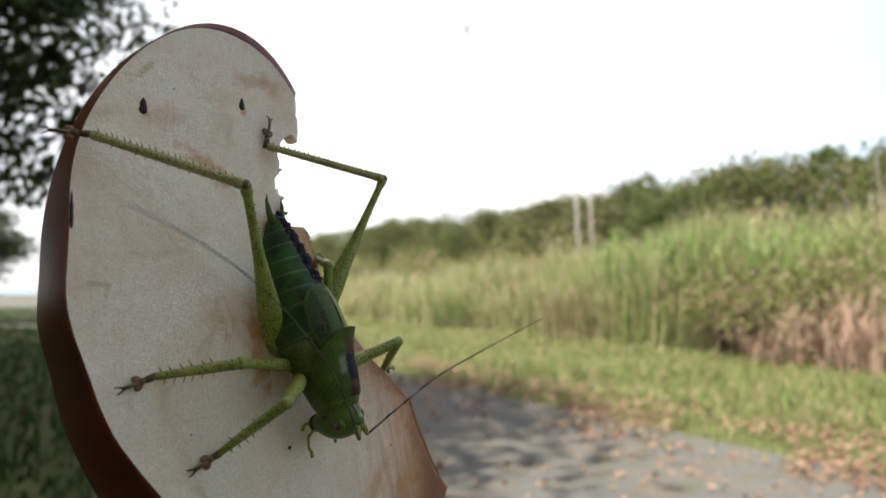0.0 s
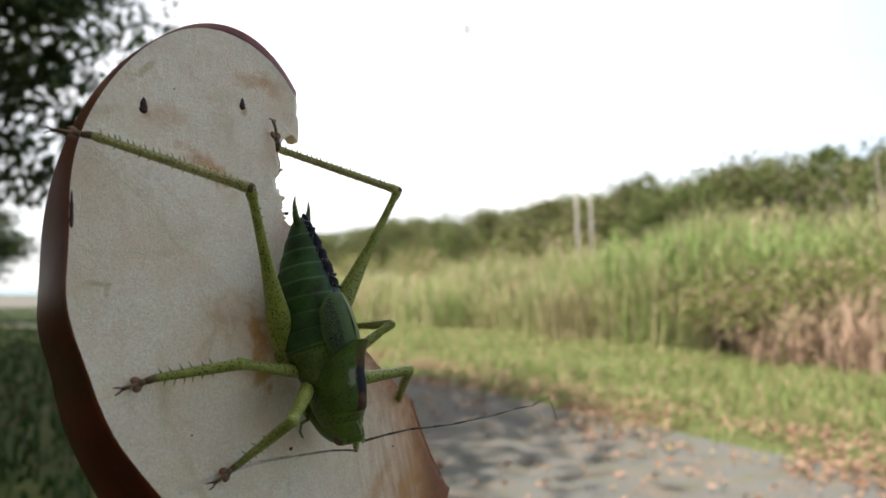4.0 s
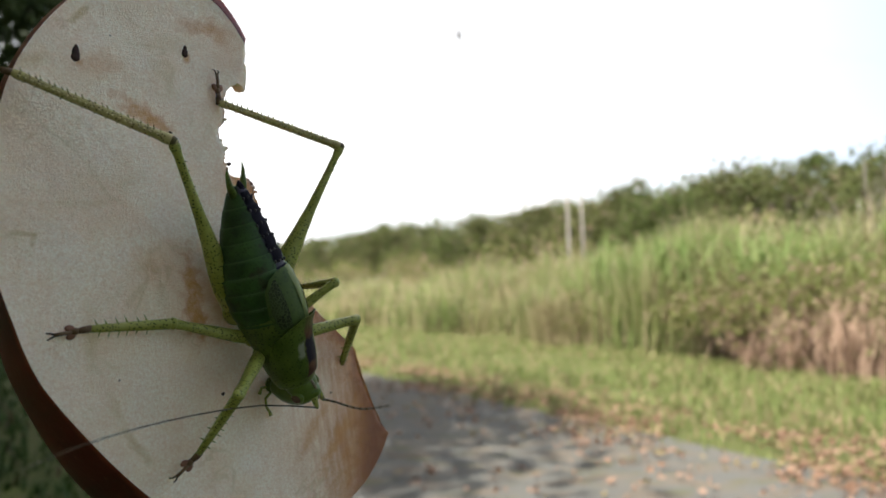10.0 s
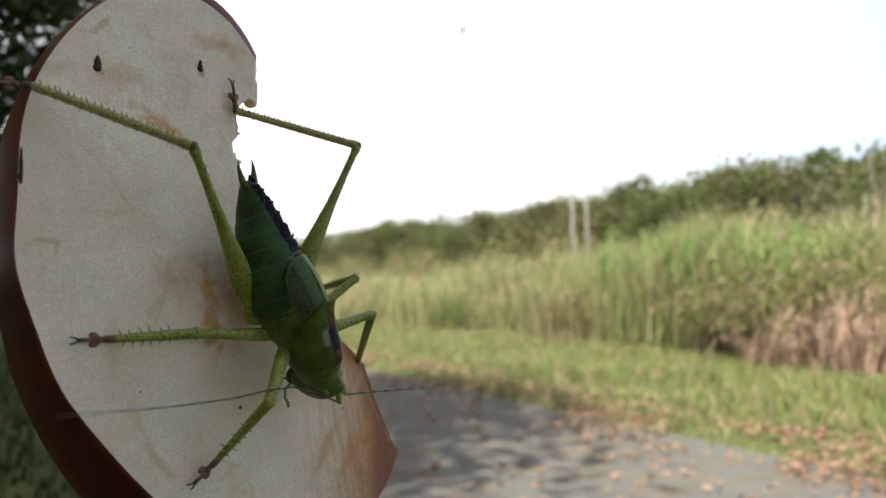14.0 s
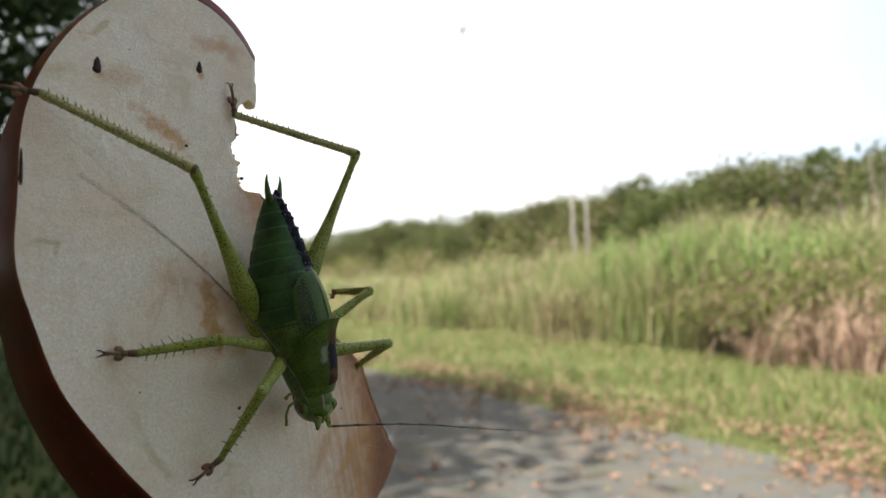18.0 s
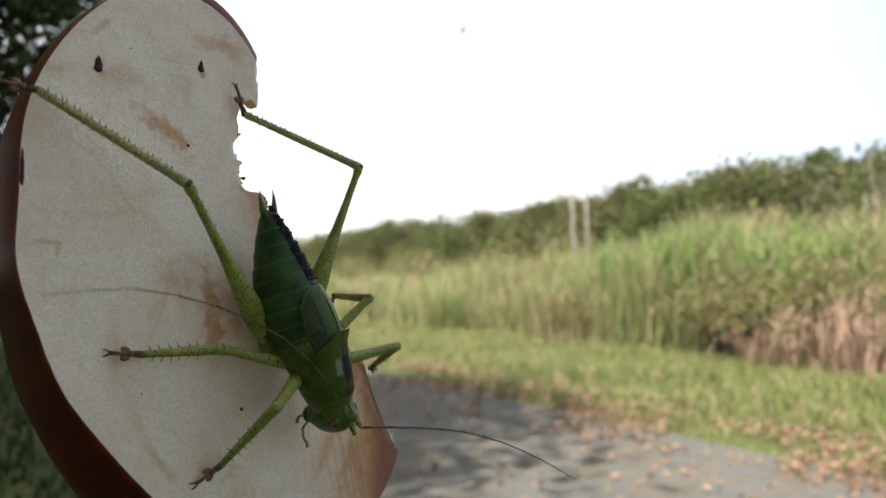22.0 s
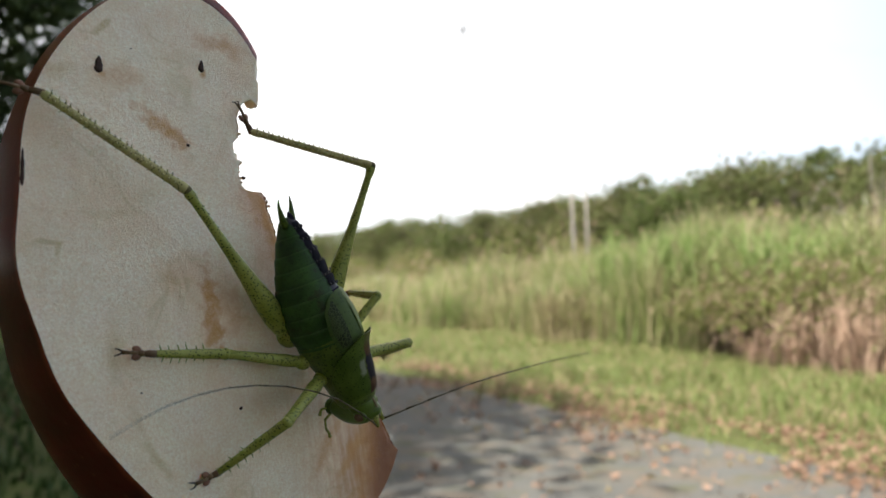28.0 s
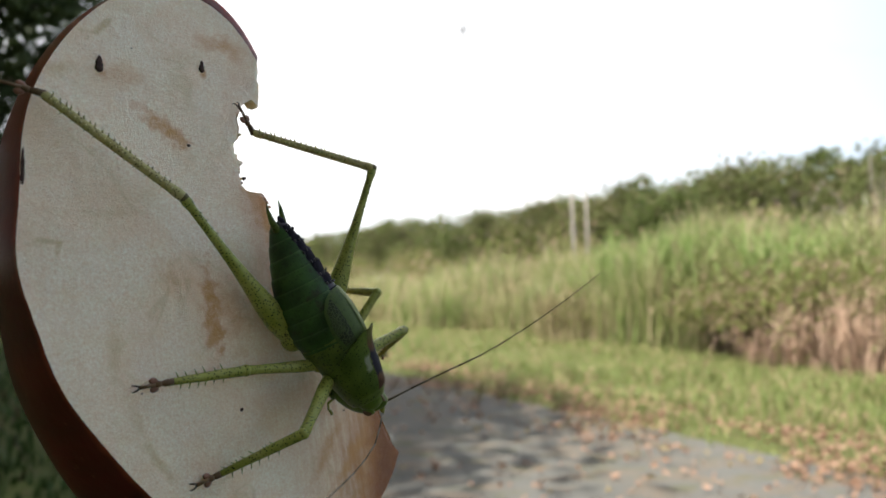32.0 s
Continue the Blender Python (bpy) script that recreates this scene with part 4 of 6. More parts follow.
STRIPE_PALE = plain("stripe_pale", (0.20, 0.17, 0.11), (0.34, 0.28, 0.19), 0.5)


RING_STEP = 2.05


def loft(stations, sides=28, arc=(0.0, 2 * math.pi), ridges=0.0, steps=5):
    """A bmesh skin through ellipses (x, z, half width, half height), millimetres; arc 0 is the back's middle."""
    bm = bmesh.new()
    span = arc if callable(arc) else (lambda x: arc)
    whole = not callable(arc) and arc[1] - arc[0] > 2 * math.pi - 0.01
    rings = []
    for i in range(len(stations) - 1):
        for k in range(steps if i < len(stations) - 2 else steps + 1):
            t = k / steps
            p0, p1, p2, p3 = (stations[min(max(i + d, 0), len(stations) - 1)] for d in (-1, 0, 1, 2))
            rings.append([0.5 * (2 * b + (c - a) * t + (2 * a - 5 * b + 4 * c - d) * t * t + (3 * b - a - 3 * c + d) * t ** 3) for a, b, c, d in zip(p0, p1, p2, p3)])
    grid = []
    for x, z, hw, hh in rings:
        along = (x / RING_STEP) % 1.0
        swell_by = 1 - ridges * max(along, 1 - along * 9)
        row = []
        count = sides if whole else sides + 1
        for k in range(count):
            a = span(x)[0] + (span(x)[1] - span(x)[0]) * k / sides
            row.append(bm.verts.new((x / 1000, math.sin(a) * hw * swell_by / 1000, (z + math.cos(a) * hh * swell_by) / 1000)))
        grid.append(row)
    for r, s in zip(grid, grid[1:]):
        for k in range(len(r) if whole else len(r) - 1):
            j = (k + 1) % len(r)
            bm.faces.new((r[k], s[k], s[j], r[j]))
    if whole:
        bm.faces.new(grid[0])
        bm.faces.new(grid[-1][::-1])
    bmesh.ops.recalc_face_normals(bm, faces=bm.faces)
    return bm


def add_tube(bm, points, radii, sides=10):
    """Adds a tapered closed tube, millimetres."""
    v, f = tube([Vector(p) for p in points], radii, sides)
    made = [bm.verts.new(Vector(p) / 1000) for p in v]
    for q in f:
        bm.faces.new([made[i] for i in q])


def add_ball(bm, centre, radii, turn=None):
    got = bmesh.ops.create_icosphere(bm, subdivisions=3, radius=1.0)
    m = Matrix.Translation(Vector(centre) / 1000) @ (turn or Matrix.Identity(4)) @ Matrix.Diagonal((*(r / 1000 for r in radii), 1))
    bmesh.ops.transform(bm, matrix=m, verts=got["verts"])


def limb(length, profile, sides=14):
    """A limb along +x from 0, with radii given at shares of its length."""
    bm = bmesh.new()
    pts = [(length * s, 0.0, 0.0) for s, _ in profile]
    add_tube(bm, pts, [r for _, r in profile], sides)
    return bm


def add_spines(bm, length, rows, count, size, start=0.1, end=0.95, radius=0.5, seed=1):
    rng = random.Random(seed)
    for row in rows:
        for k in range(count):
            x = length * (start + (end - start) * (k + 0.35 * rng.random()) / count)
            d = Vector((0.45, math.sin(row), math.cos(row))).normalized()
            s = size * (0.75 + 0.5 * rng.random())
            a = Vector((x, math.sin(row) * radius * 0.8, math.cos(row) * radius * 0.8))
            add_tube(bm, [a, a + d * s * 0.6, a + d * s], [0.11, 0.065, 0.012], 5)


def tarsus(parent, length, label=""):
    """A foot of four lobed joints along +x, with two hooked claws."""
    bm = bmesh.new()
    L = length
    add_tube(bm, [(-0.3, 0, 0), (0.14 * L, 0, 0.05), (0.3 * L, 0, 0)], [0.42, 0.4, 0.3], 10)
    add_tube(bm, [(0.28 * L, 0, 0), (0.36 * L, 0, 0), (0.5 * L, 0, 0)], [0.3, 0.38, 0.28], 10)
    add_tube(bm, [(0.48 * L, 0, 0.05), (0.75 * L, 0, 0.2), (L, 0, 0.1)], [0.24, 0.19, 0.22], 8)
    foot = part("tarsus", bm, BROWN, parent, label)
    bm = bmesh.new()
    for s in (-1, 1):
        add_ball(bm, (0.52 * L, s * 0.42, -0.05), (0.52, 0.38, 0.26), pose(0, 0, 0, 0, 0, s * 18))
    part("pad", bm, PINK_PAD, foot, "two pinkish brown foot lobes")
    bm = bmesh.new()
    for s in (-1, 1):
        add_tube(bm, [(L - 0.05, s * 0.1, 0.1), (L + 0.35, s * 0.28, 0.16), (L + 0.6, s * 0.38, -0.12), (L + 0.58, s * 0.36, -0.4)], [0.12, 0.09, 0.06, 0.015], 7)
    part("claw", bm, DARK_CLAW, foot, "dark hooked claws")
    return foot


BODY_LONG = 24.84
LEG_LONG = {"hind": (24.0, 17.2), "middle": (11.0, 8.9), "front": (11.0, 11.0)}
HIPS = {"hind": (-0.335, 2.4, -5.2), "middle": (-0.238, 2.9, -2.9), "front": (-0.155, 2.7, -1.9)}
FEELER_STEP = {"near": 5.0, "far": 4.0}

BELLY = [(-25.0, -0.5, 0.8, 0.8), (-24.2, -0.55, 1.3, 1.3), (-22.0, -0.85, 2.15, 2.25), (-19.0, -1.2, 3.05, 3.2), (-15.5, -1.5, 3.9, 4.15), (-12.0, -1.5, 4.15, 4.55), (-8.8, -1.3, 4.0, 4.4), (-6.5, -1.0, 3.3, 3.7)]


def build_katydid(at):
    """Returns the animal and its moving parts by name."""
    animal = empty("katydid", at)
    tagged(animal, "speckled green katydid with short wings clinging to apple flesh", "insect")
    moving = {}
    chest = part("thorax", loft([(-9.5, -1.2, 3.7, 4.2), (-7.0, -1.1, 3.7, 4.2), (-4.5, -0.6, 3.35, 3.7), (-2.0, -0.4, 3.05, 3.4), (0.2, -0.2, 2.75, 2.95), (1.3, -0.2, 2.3, 2.4)]), CHEST_GREEN, animal)
    moving["thorax"] = chest
    part("abdomen", loft(BELLY, 40, ridges=0.045, steps=18),
         BELLY_GREEN, chest, "dark green ringed abdomen with a purplish black back stripe")
    def stripe_edge(x):
        half = float(np.interp(x, [-24.6, -23.0, -20.0, -16.0, -11.0], [0.75, 0.62, 0.42, 0.3, 0.25])) * (1 + 0.3 * noise.noise(Vector((x * 1.7, 0, 0))))
        return -half, half

    bm = loft([(x, z, w + 0.07, h + 0.09 + 0.1 * math.exp(-((x + 18) / 4) ** 2)) for x, z, w, h in BELLY[1:6]], 12, stripe_edge, ridges=0.09, steps=18)
    part("back_stripe", bm, PURPLE, chest, "purplish black knobbly stripe along the back")
    bm = bmesh.new()
    rng = random.Random(4)
    for k in range(7):
        x = -23.3 + k * RING_STEP * 0.8
        z, w, h = (float(np.interp(x, [b[0] for b in BELLY], [b[j] for b in BELLY])) for j in (1, 2, 3))
        half = stripe_edge(x)[1]
        for a in (-half, -half * 0.35, half * 0.35, half):
            add_ball(bm, (x + rng.uniform(-0.2, 0.2), math.sin(a) * w, z + math.cos(a) * (h + 0.12)), (0.2, 0.15, 0.13))
    part("back_knob", bm, KNOB, chest, "small grey knobs along the back stripe")
    for s in (-1, 1):
        bm = bmesh.new()
        add_tube(bm, [(-23.9, s * 1.0, -0.4), (-25.2, s * 1.5, -0.2), (-26.6, s * 1.8, 0.1), (-27.6, s * 1.65, 0.35)], [0.55, 0.42, 0.22, 0.04], 9)
        part("cercus", bm, CHEST_GREEN, chest)
    bm = bmesh.new()
    add_tube(bm, [(-24.2, 0, 0.0), (-25.0, 0, 0.2), (-25.6, 0.1, 0.1)], [0.7, 0.45, 0.12], 9)
    part("tail_plate", bm, PURPLE, chest)
    # saddle, with its coloured back and edges
    def saddle_edge(x):
        half = float(np.interp(x, [-7.6, -6.9, -5.5, -3.0, -0.6, 0.8], [0.5, 0.85, 1.45, 1.95, 2.05, 1.9]))
        return -half, half

    bm = loft([(-7.6, 0.75, 3.75, 4.25), (-7.1, 0.5, 3.75, 4.2), (-6.1, 0.15, 3.7, 4.0), (-4.5, 0.0, 3.5, 3.75), (-2.9, -0.05, 3.3, 3.65), (-1.2, 0.0, 3.0, 3.3), (0.0, 0.0, 2.8, 3.0), (0.5, -0.1, 2.55, 2.65)], 40, saddle_edge)
    bmesh.ops.solidify(bm, geom=bm.faces[:], thickness=0.00012)
    part("pronotum", bm, SADDLE_GREEN, chest, "green saddle plate with a black and reddish back")

    for s in (-1, 1):
        def wing_edge(x, s=s):
            far = float(np.interp(x, [-14.2, -14.0, -13.4, -12.0, -9.2, -6.6], [0.2, 0.45, 0.72, 0.95, 1.05, 1.0]))
            return (-0.02, far) if s > 0 else (-far, 0.04)

        def field_edge(x, s=s):
            far = float(np.interp(x, [-13.2, -12.0, -9.2, -7.0], [0.62, 0.86, 0.96, 0.9]))
            near = float(np.interp(x, [-13.2, -12.0, -9.2, -7.0], [0.55, 0.52, 0.5, 0.55]))
            return (near, far) if s > 0 else (-far, -near)

        # the far pad (s > 0) sits higher and takes the green with painted light
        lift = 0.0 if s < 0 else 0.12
        part("wing_pad", loft([(-14.2, -1.5, 4.02, 4.4), (-13.4, -1.45, 4.25, 4.65), (-11.2, -1.35, 4.42, 4.95 + lift), (-8.7, -1.2, 4.3, 5.0 + lift), (-6.6, -0.9, 3.9, 4.7)], 18, wing_edge), WING_GREEN if s < 0 else WING_LIT, chest, "short leathery green wing")
        part("wing_field", loft([(-13.2, -1.43, 4.33, 4.73), (-12.0, -1.38, 4.42, 4.9), (-11.2, -1.35, 4.5, 5.03 + lift), (-8.7, -1.2, 4.38, 5.08 + lift), (-7.0, -1.0, 4.1, 4.9)], 12, field_edge), WING_DARK, chest, "dark glossy net-veined wing field")
    # head
    bm = loft([(-0.2, 0.0, 0.4, 0.35), (0.45, 0.0, 1.15, 0.95), (1.6, 0.1, 2.0, 1.6), (3.0, 0.15, 2.25, 1.9), (4.6, 0.15, 2.1, 1.85), (5.9, 0.1, 1.65, 1.45), (6.9, 0.0, 1.15, 1.0), (7.3, 0.0, 0.5, 0.5)], 28)
    bmesh.ops.transform(bm, matrix=pose(0.0035, 0, 0.0019, 0, 106.7, 0), verts=bm.verts)
    add_ball(bm, (1.9, 0, -0.1), (2.3, 2.1, 2.05))
    head = part("head", bm, HEAD_GREEN, animal, "green head with a sloping face")
    moving["head"] = head
    bm = bmesh.new()
    add_tube(bm, [(0.4, 0, 1.75), (1.9, 0, 1.98), (3.2, 0, 1.85), (4.2, 0, 1.5), (4.75, 0, 0.9)], [0.12, 0.2, 0.24, 0.26, 0.14], 10)
    part("crown_stripe", bm, STRIPE_PALE, head, "pale brownish stripe along the crown")
    bm = bmesh.new()
    add_ball(bm, (1.5, 0, -5.0), (1.15, 1.3, 0.9))
    part("mouthparts", bm, CHEST_GREEN, head)
    for s in (-1, 1):
        bm = bmesh.new()
        add_ball(bm, (2.75, s * 2.0, 0.1), (0.7, 0.55, 0.75))
        part("eye", bm, EYE_BROWN, head, "round brown eye")
        bm = bmesh.new()
        add_ball(bm, (2.75, s * 1.85, 0.1), (0.9, 0.52, 0.95))
        part("eye_ring", bm, HEAD_GREEN, head, "pale green ring round the eye")
        bm = bmesh.new()
        add_tube(bm, [(3.8, s * 0.45, 1.3), (4.5, s * 0.65, 1.2), (5.5, s * 0.82, 1.1)], [0.5, 0.42, 0.22], 10)
        part("feeler_base", bm, LEG_GREEN, head, "bright green feeler base")
        bm = bmesh.new()
        add_tube(bm, [(1.9, s * 0.9, -4.8), (2.5, s * 1.6, -5.9), (3.6, s * 2.1, -6.1)], [0.2, 0.18, 0.16], 8)
        add_tube(bm, [(3.6, s * 2.1, -6.1), (4.3, s * 2.2, -5.9), (4.9, s * 2.2, -6.1)], [0.17, 0.18, 0.25], 8)
        part("palp", bm, LEG_GREEN, head)
        bm = bmesh.new()
        add_tube(bm, [(1.2, s * 0.8, -4.8), (0.9, s * 1.4, -5.7), (1.5, s * 1.9, -6.1)], [0.2, 0.18, 0.26], 8)
        part("palp", bm, LEG_GREEN, head)
    # legs: each thigh and shin starts at the knee
    for pair in ("hind", "middle", "front"):
        thigh, shin = LEG_LONG[pair]
        for side, s in (("near", -1), ("far", 1)):
            key = pair + "_" + side
            if pair == "hind":
                bm = limb(thigh, [(-0.012, 0.3), (0.0, 0.55), (0.03, 0.66), (0.07, 0.5), (0.2, 0.52), (0.4, 0.68), (0.56, 1.0), (0.72, 1.42), (0.84, 1.55), (0.93, 1.3), (0.985, 0.9), (1.0, 0.4)])
                add_spines(bm, thigh, (0.6, -0.6), 9, 0.35, 0.1, 0.5, 0.5, 3)
            elif pair == "middle":
                bm = limb(thigh, [(-0.02, 0.3), (0.0, 0.55), (0.05, 0.62), (0.12, 0.55), (0.4, 0.66), (0.75, 0.82), (0.93, 0.75), (1.0, 0.4)])
            else:
                bm = limb(thigh, [(-0.02, 0.3), (0.0, 0.62), (0.05, 0.74), (0.12, 0.66), (0.4, 0.76), (0.75, 0.92), (0.93, 0.82), (1.0, 0.4)])
            add_ball(bm, (thigh - 0.2, 0, 0), (1.7, 1.45, 1.5) if pair == "hind" else (1.15, 1.0, 1.05))
            moving[key + "_femur"] = part("femur", bm, LEG_GREEN, animal)
            if pair == "hind":
                bm = limb(shin, [(-0.03, 0.4), (0.0, 0.58), (0.04, 0.66), (0.1, 0.54), (0.5, 0.52), (0.9, 0.46), (0.97, 0.54), (1.0, 0.42)])
                add_spines(bm, shin, (0.5, -0.5), 22, 0.55, 0.08, 0.98, 0.52, 5)
                add_spines(bm, shin, (2.5, -2.5), 12, 0.35, 0.12, 0.98, 0.52, 6)
            else:
                bm = limb(shin, [(-0.04, 0.4), (0.0, 0.6), (0.06, 0.66), (0.16, 0.62), (0.35, 0.6), (0.7, 0.48), (0.95, 0.42), (1.0, 0.35)])
                add_spines(bm, shin, (1.25, -1.25), 6, 0.95, 0.3, 0.98, 0.45, 7)
                add_spines(bm, shin, (2.6, -2.6), 3, 0.7, 0.35, 0.95, 0.45, 8)
            moving[key + "_tibia"] = part("tibia", bm, SHIN_GREEN if pair == "hind" else LEG_GREEN, animal, "spiny shin")
            bm = bmesh.new()
            add_ball(bm, (0, 0, 0), (0.62, 0.6, 0.6) if pair == "hind" else (0.6, 0.74, 0.7))
            part("knee", bm, KNEE_BROWN if pair == "hind" else LEG_GREEN, moving[key + "_tibia"])
            moving[key + "_tarsus"] = tarsus(animal, {"hind": 3.9, "middle": 3.4, "front": 3.4}[pair])
    # feelers in ten tapering lengths
    for side in ("near", "far"):
        for k in range(10):
            bm = bmesh.new()
            r = [(0.15 if side == "far" else 0.115) - 0.0085 * i for i in range(11)]
            add_tube(bm, [(-0.08, 0, 0), (FEELER_STEP[side] * 0.5, 0, 0), (FEELER_STEP[side] + 0.08, 0, 0)], [r[k], (r[k] + r[k + 1]) / 2, r[k + 1]], 8)
            moving["feeler_%s_%d" % (side, k)] = part("feeler", bm, FEELER, animal, "thin brown feeler")
    return animal, moving


katydid, limbs = build_katydid(apple.matrix_basis.copy())


# ---- motion ----
APPLE_PATH = [
    (0.0, pose(-0.02604, 0.08241, 1.30049, 79.17, -1.80, 52.89)),
    (0.5, pose(-0.02602, 0.08234, 1.30047, 79.10, -1.79, 52.78)),
    (1.0, pose(-0.02604, 0.08228, 1.30046, 78.99, -1.76, 52.84)),
    (1.5, pose(-0.02600, 0.08226, 1.30048, 78.94, -1.72, 52.82)),
    (2.0, pose(-0.02599, 0.08229, 1.30050, 78.95, -1.70, 52.95)),
    (2.5, pose(-0.02592, 0.08224, 1.30047, 78.98, -1.71, 52.94)),
    (3.0, pose(-0.02591, 0.08223, 1.30047, 78.99, -1.72, 52.94)),
    (3.5, pose(-0.02589, 0.08221, 1.30048, 79.00, -1.72, 52.93)),
    (5.5, pose(-0.02563, 0.08142, 1.30045, 77.78, -1.37, 52.21)),
    (6.0, pose(-0.02566, 0.08142, 1.30044, 77.72, -1.34, 52.21)),
    (6.5, pose(-0.02564, 0.08145, 1.30047, 77.76, -1.31, 52.22)),
    (7.0, pose(-0.02556, 0.08134, 1.30046, 77.59, -1.26, 52.08)),
    (7.5, pose(-0.02571, 0.08171, 1.30047, 78.03, -1.42, 52.38)),
    (8.0, pose(-0.02597, 0.08208, 1.30044, 78.46, -1.56, 52.68)),
    (8.5, pose(-0.02630, 0.08251, 1.30043, 78.98, -1.74, 52.96)),
    (9.0, pose(-0.02681, 0.08170, 1.30086, 79.50, -1.55, 52.30)),
    (9.5, pose(-0.02935, 0.08080, 1.30331, 82.62, -3.89, 51.54)),
    (10.0, pose(-0.03332, 0.08364, 1.30724, 85.20, -5.05, 51.06)),
    (10.5, pose(-0.03192, 0.08235, 1.30728, 82.34, -2.54, 54.78)),
    (11.0, pose(-0.03187, 0.08259, 1.30636, 82.34, -2.84, 54.38)),
    (11.5, pose(-0.03165, 0.08267, 1.30570, 82.18, -2.79, 55.00)),
    (12.0, pose(-0.03137, 0.08274, 1.30547, 82.32, -2.98, 54.25)),
    (12.5, pose(-0.03140, 0.08275, 1.30546, 82.25, -2.96, 54.59)),
    (13.0, pose(-0.03135, 0.08278, 1.30545, 82.20, -2.95, 54.67)),
    (13.5, pose(-0.03134, 0.08283, 1.30543, 82.05, -2.85, 54.65)),
    (14.0, pose(-0.03137, 0.08295, 1.30537, 82.00, -2.81, 54.72)),
    (14.5, pose(-0.03143, 0.08300, 1.30534, 81.90, -2.74, 54.84)),
    (16.5, pose(-0.03160, 0.08304, 1.30530, 81.96, -2.93, 54.70)),
    (17.0, pose(-0.03163, 0.08312, 1.30530, 82.02, -2.90, 54.83)),
    (17.5, pose(-0.03155, 0.08309, 1.30529, 81.84, -2.78, 54.87)),
    (18.0, pose(-0.03157, 0.08319, 1.30527, 81.91, -2.71, 54.97)),
    (18.5, pose(-0.03156, 0.08301, 1.30525, 81.89, -2.71, 54.93)),
    (19.0, pose(-0.03162, 0.08289, 1.30521, 82.13, -2.82, 54.83)),
    (19.5, pose(-0.03160, 0.08270, 1.30519, 82.05, -2.85, 54.78)),
    (20.0, pose(-0.03162, 0.08262, 1.30524, 82.11, -2.87, 54.79)),
    (20.5, pose(-0.03162, 0.08252, 1.30530, 82.07, -2.80, 55.00)),
    (21.0, pose(-0.03150, 0.08256, 1.30529, 82.10, -2.78, 55.07)),
    (21.5, pose(-0.03131, 0.08264, 1.30524, 82.01, -2.76, 55.10)),
    (22.0, pose(-0.03117, 0.08275, 1.30518, 82.00, -2.79, 55.04)),
    (22.5, pose(-0.03119, 0.08280, 1.30517, 82.00, -2.83, 55.01)),
    (23.0, pose(-0.03117, 0.08275, 1.30518, 81.99, -2.79, 55.07)),
    (23.5, pose(-0.03114, 0.08274, 1.30519, 82.03, -2.83, 54.88)),
    (24.0, pose(-0.03109, 0.08265, 1.30520, 82.11, -2.82, 54.88)),
    (24.5, pose(-0.03111, 0.08267, 1.30519, 82.15, -2.86, 54.74)),
    (25.0, pose(-0.03114, 0.08267, 1.30519, 82.09, -2.83, 54.94)),
    (25.5, pose(-0.03117, 0.08269, 1.30518, 81.98, -2.80, 54.96)),
    (27.5, pose(-0.03119, 0.08286, 1.30521, 82.04, -2.79, 55.06)),
    (28.0, pose(-0.03129, 0.08298, 1.30523, 82.24, -2.87, 54.90)),
    (28.5, pose(-0.03122, 0.08293, 1.30522, 82.20, -2.87, 54.84)),
    (29.0, pose(-0.03124, 0.08304, 1.30524, 82.24, -2.93, 54.66)),
    (29.5, pose(-0.03121, 0.08305, 1.30524, 82.15, -2.87, 54.69)),
    (30.0, pose(-0.03133, 0.08318, 1.30524, 82.39, -2.88, 54.76)),
    (30.5, pose(-0.03127, 0.08300, 1.30522, 82.31, -2.76, 54.96)),
    (31.0, pose(-0.03117, 0.08278, 1.30519, 82.12, -2.66, 55.13)),
    (31.5, pose(-0.03106, 0.08257, 1.30517, 81.79, -2.54, 55.18)),
    (32.0, pose(-0.03106, 0.08257, 1.30517, 81.79, -2.54, 55.18)),
]

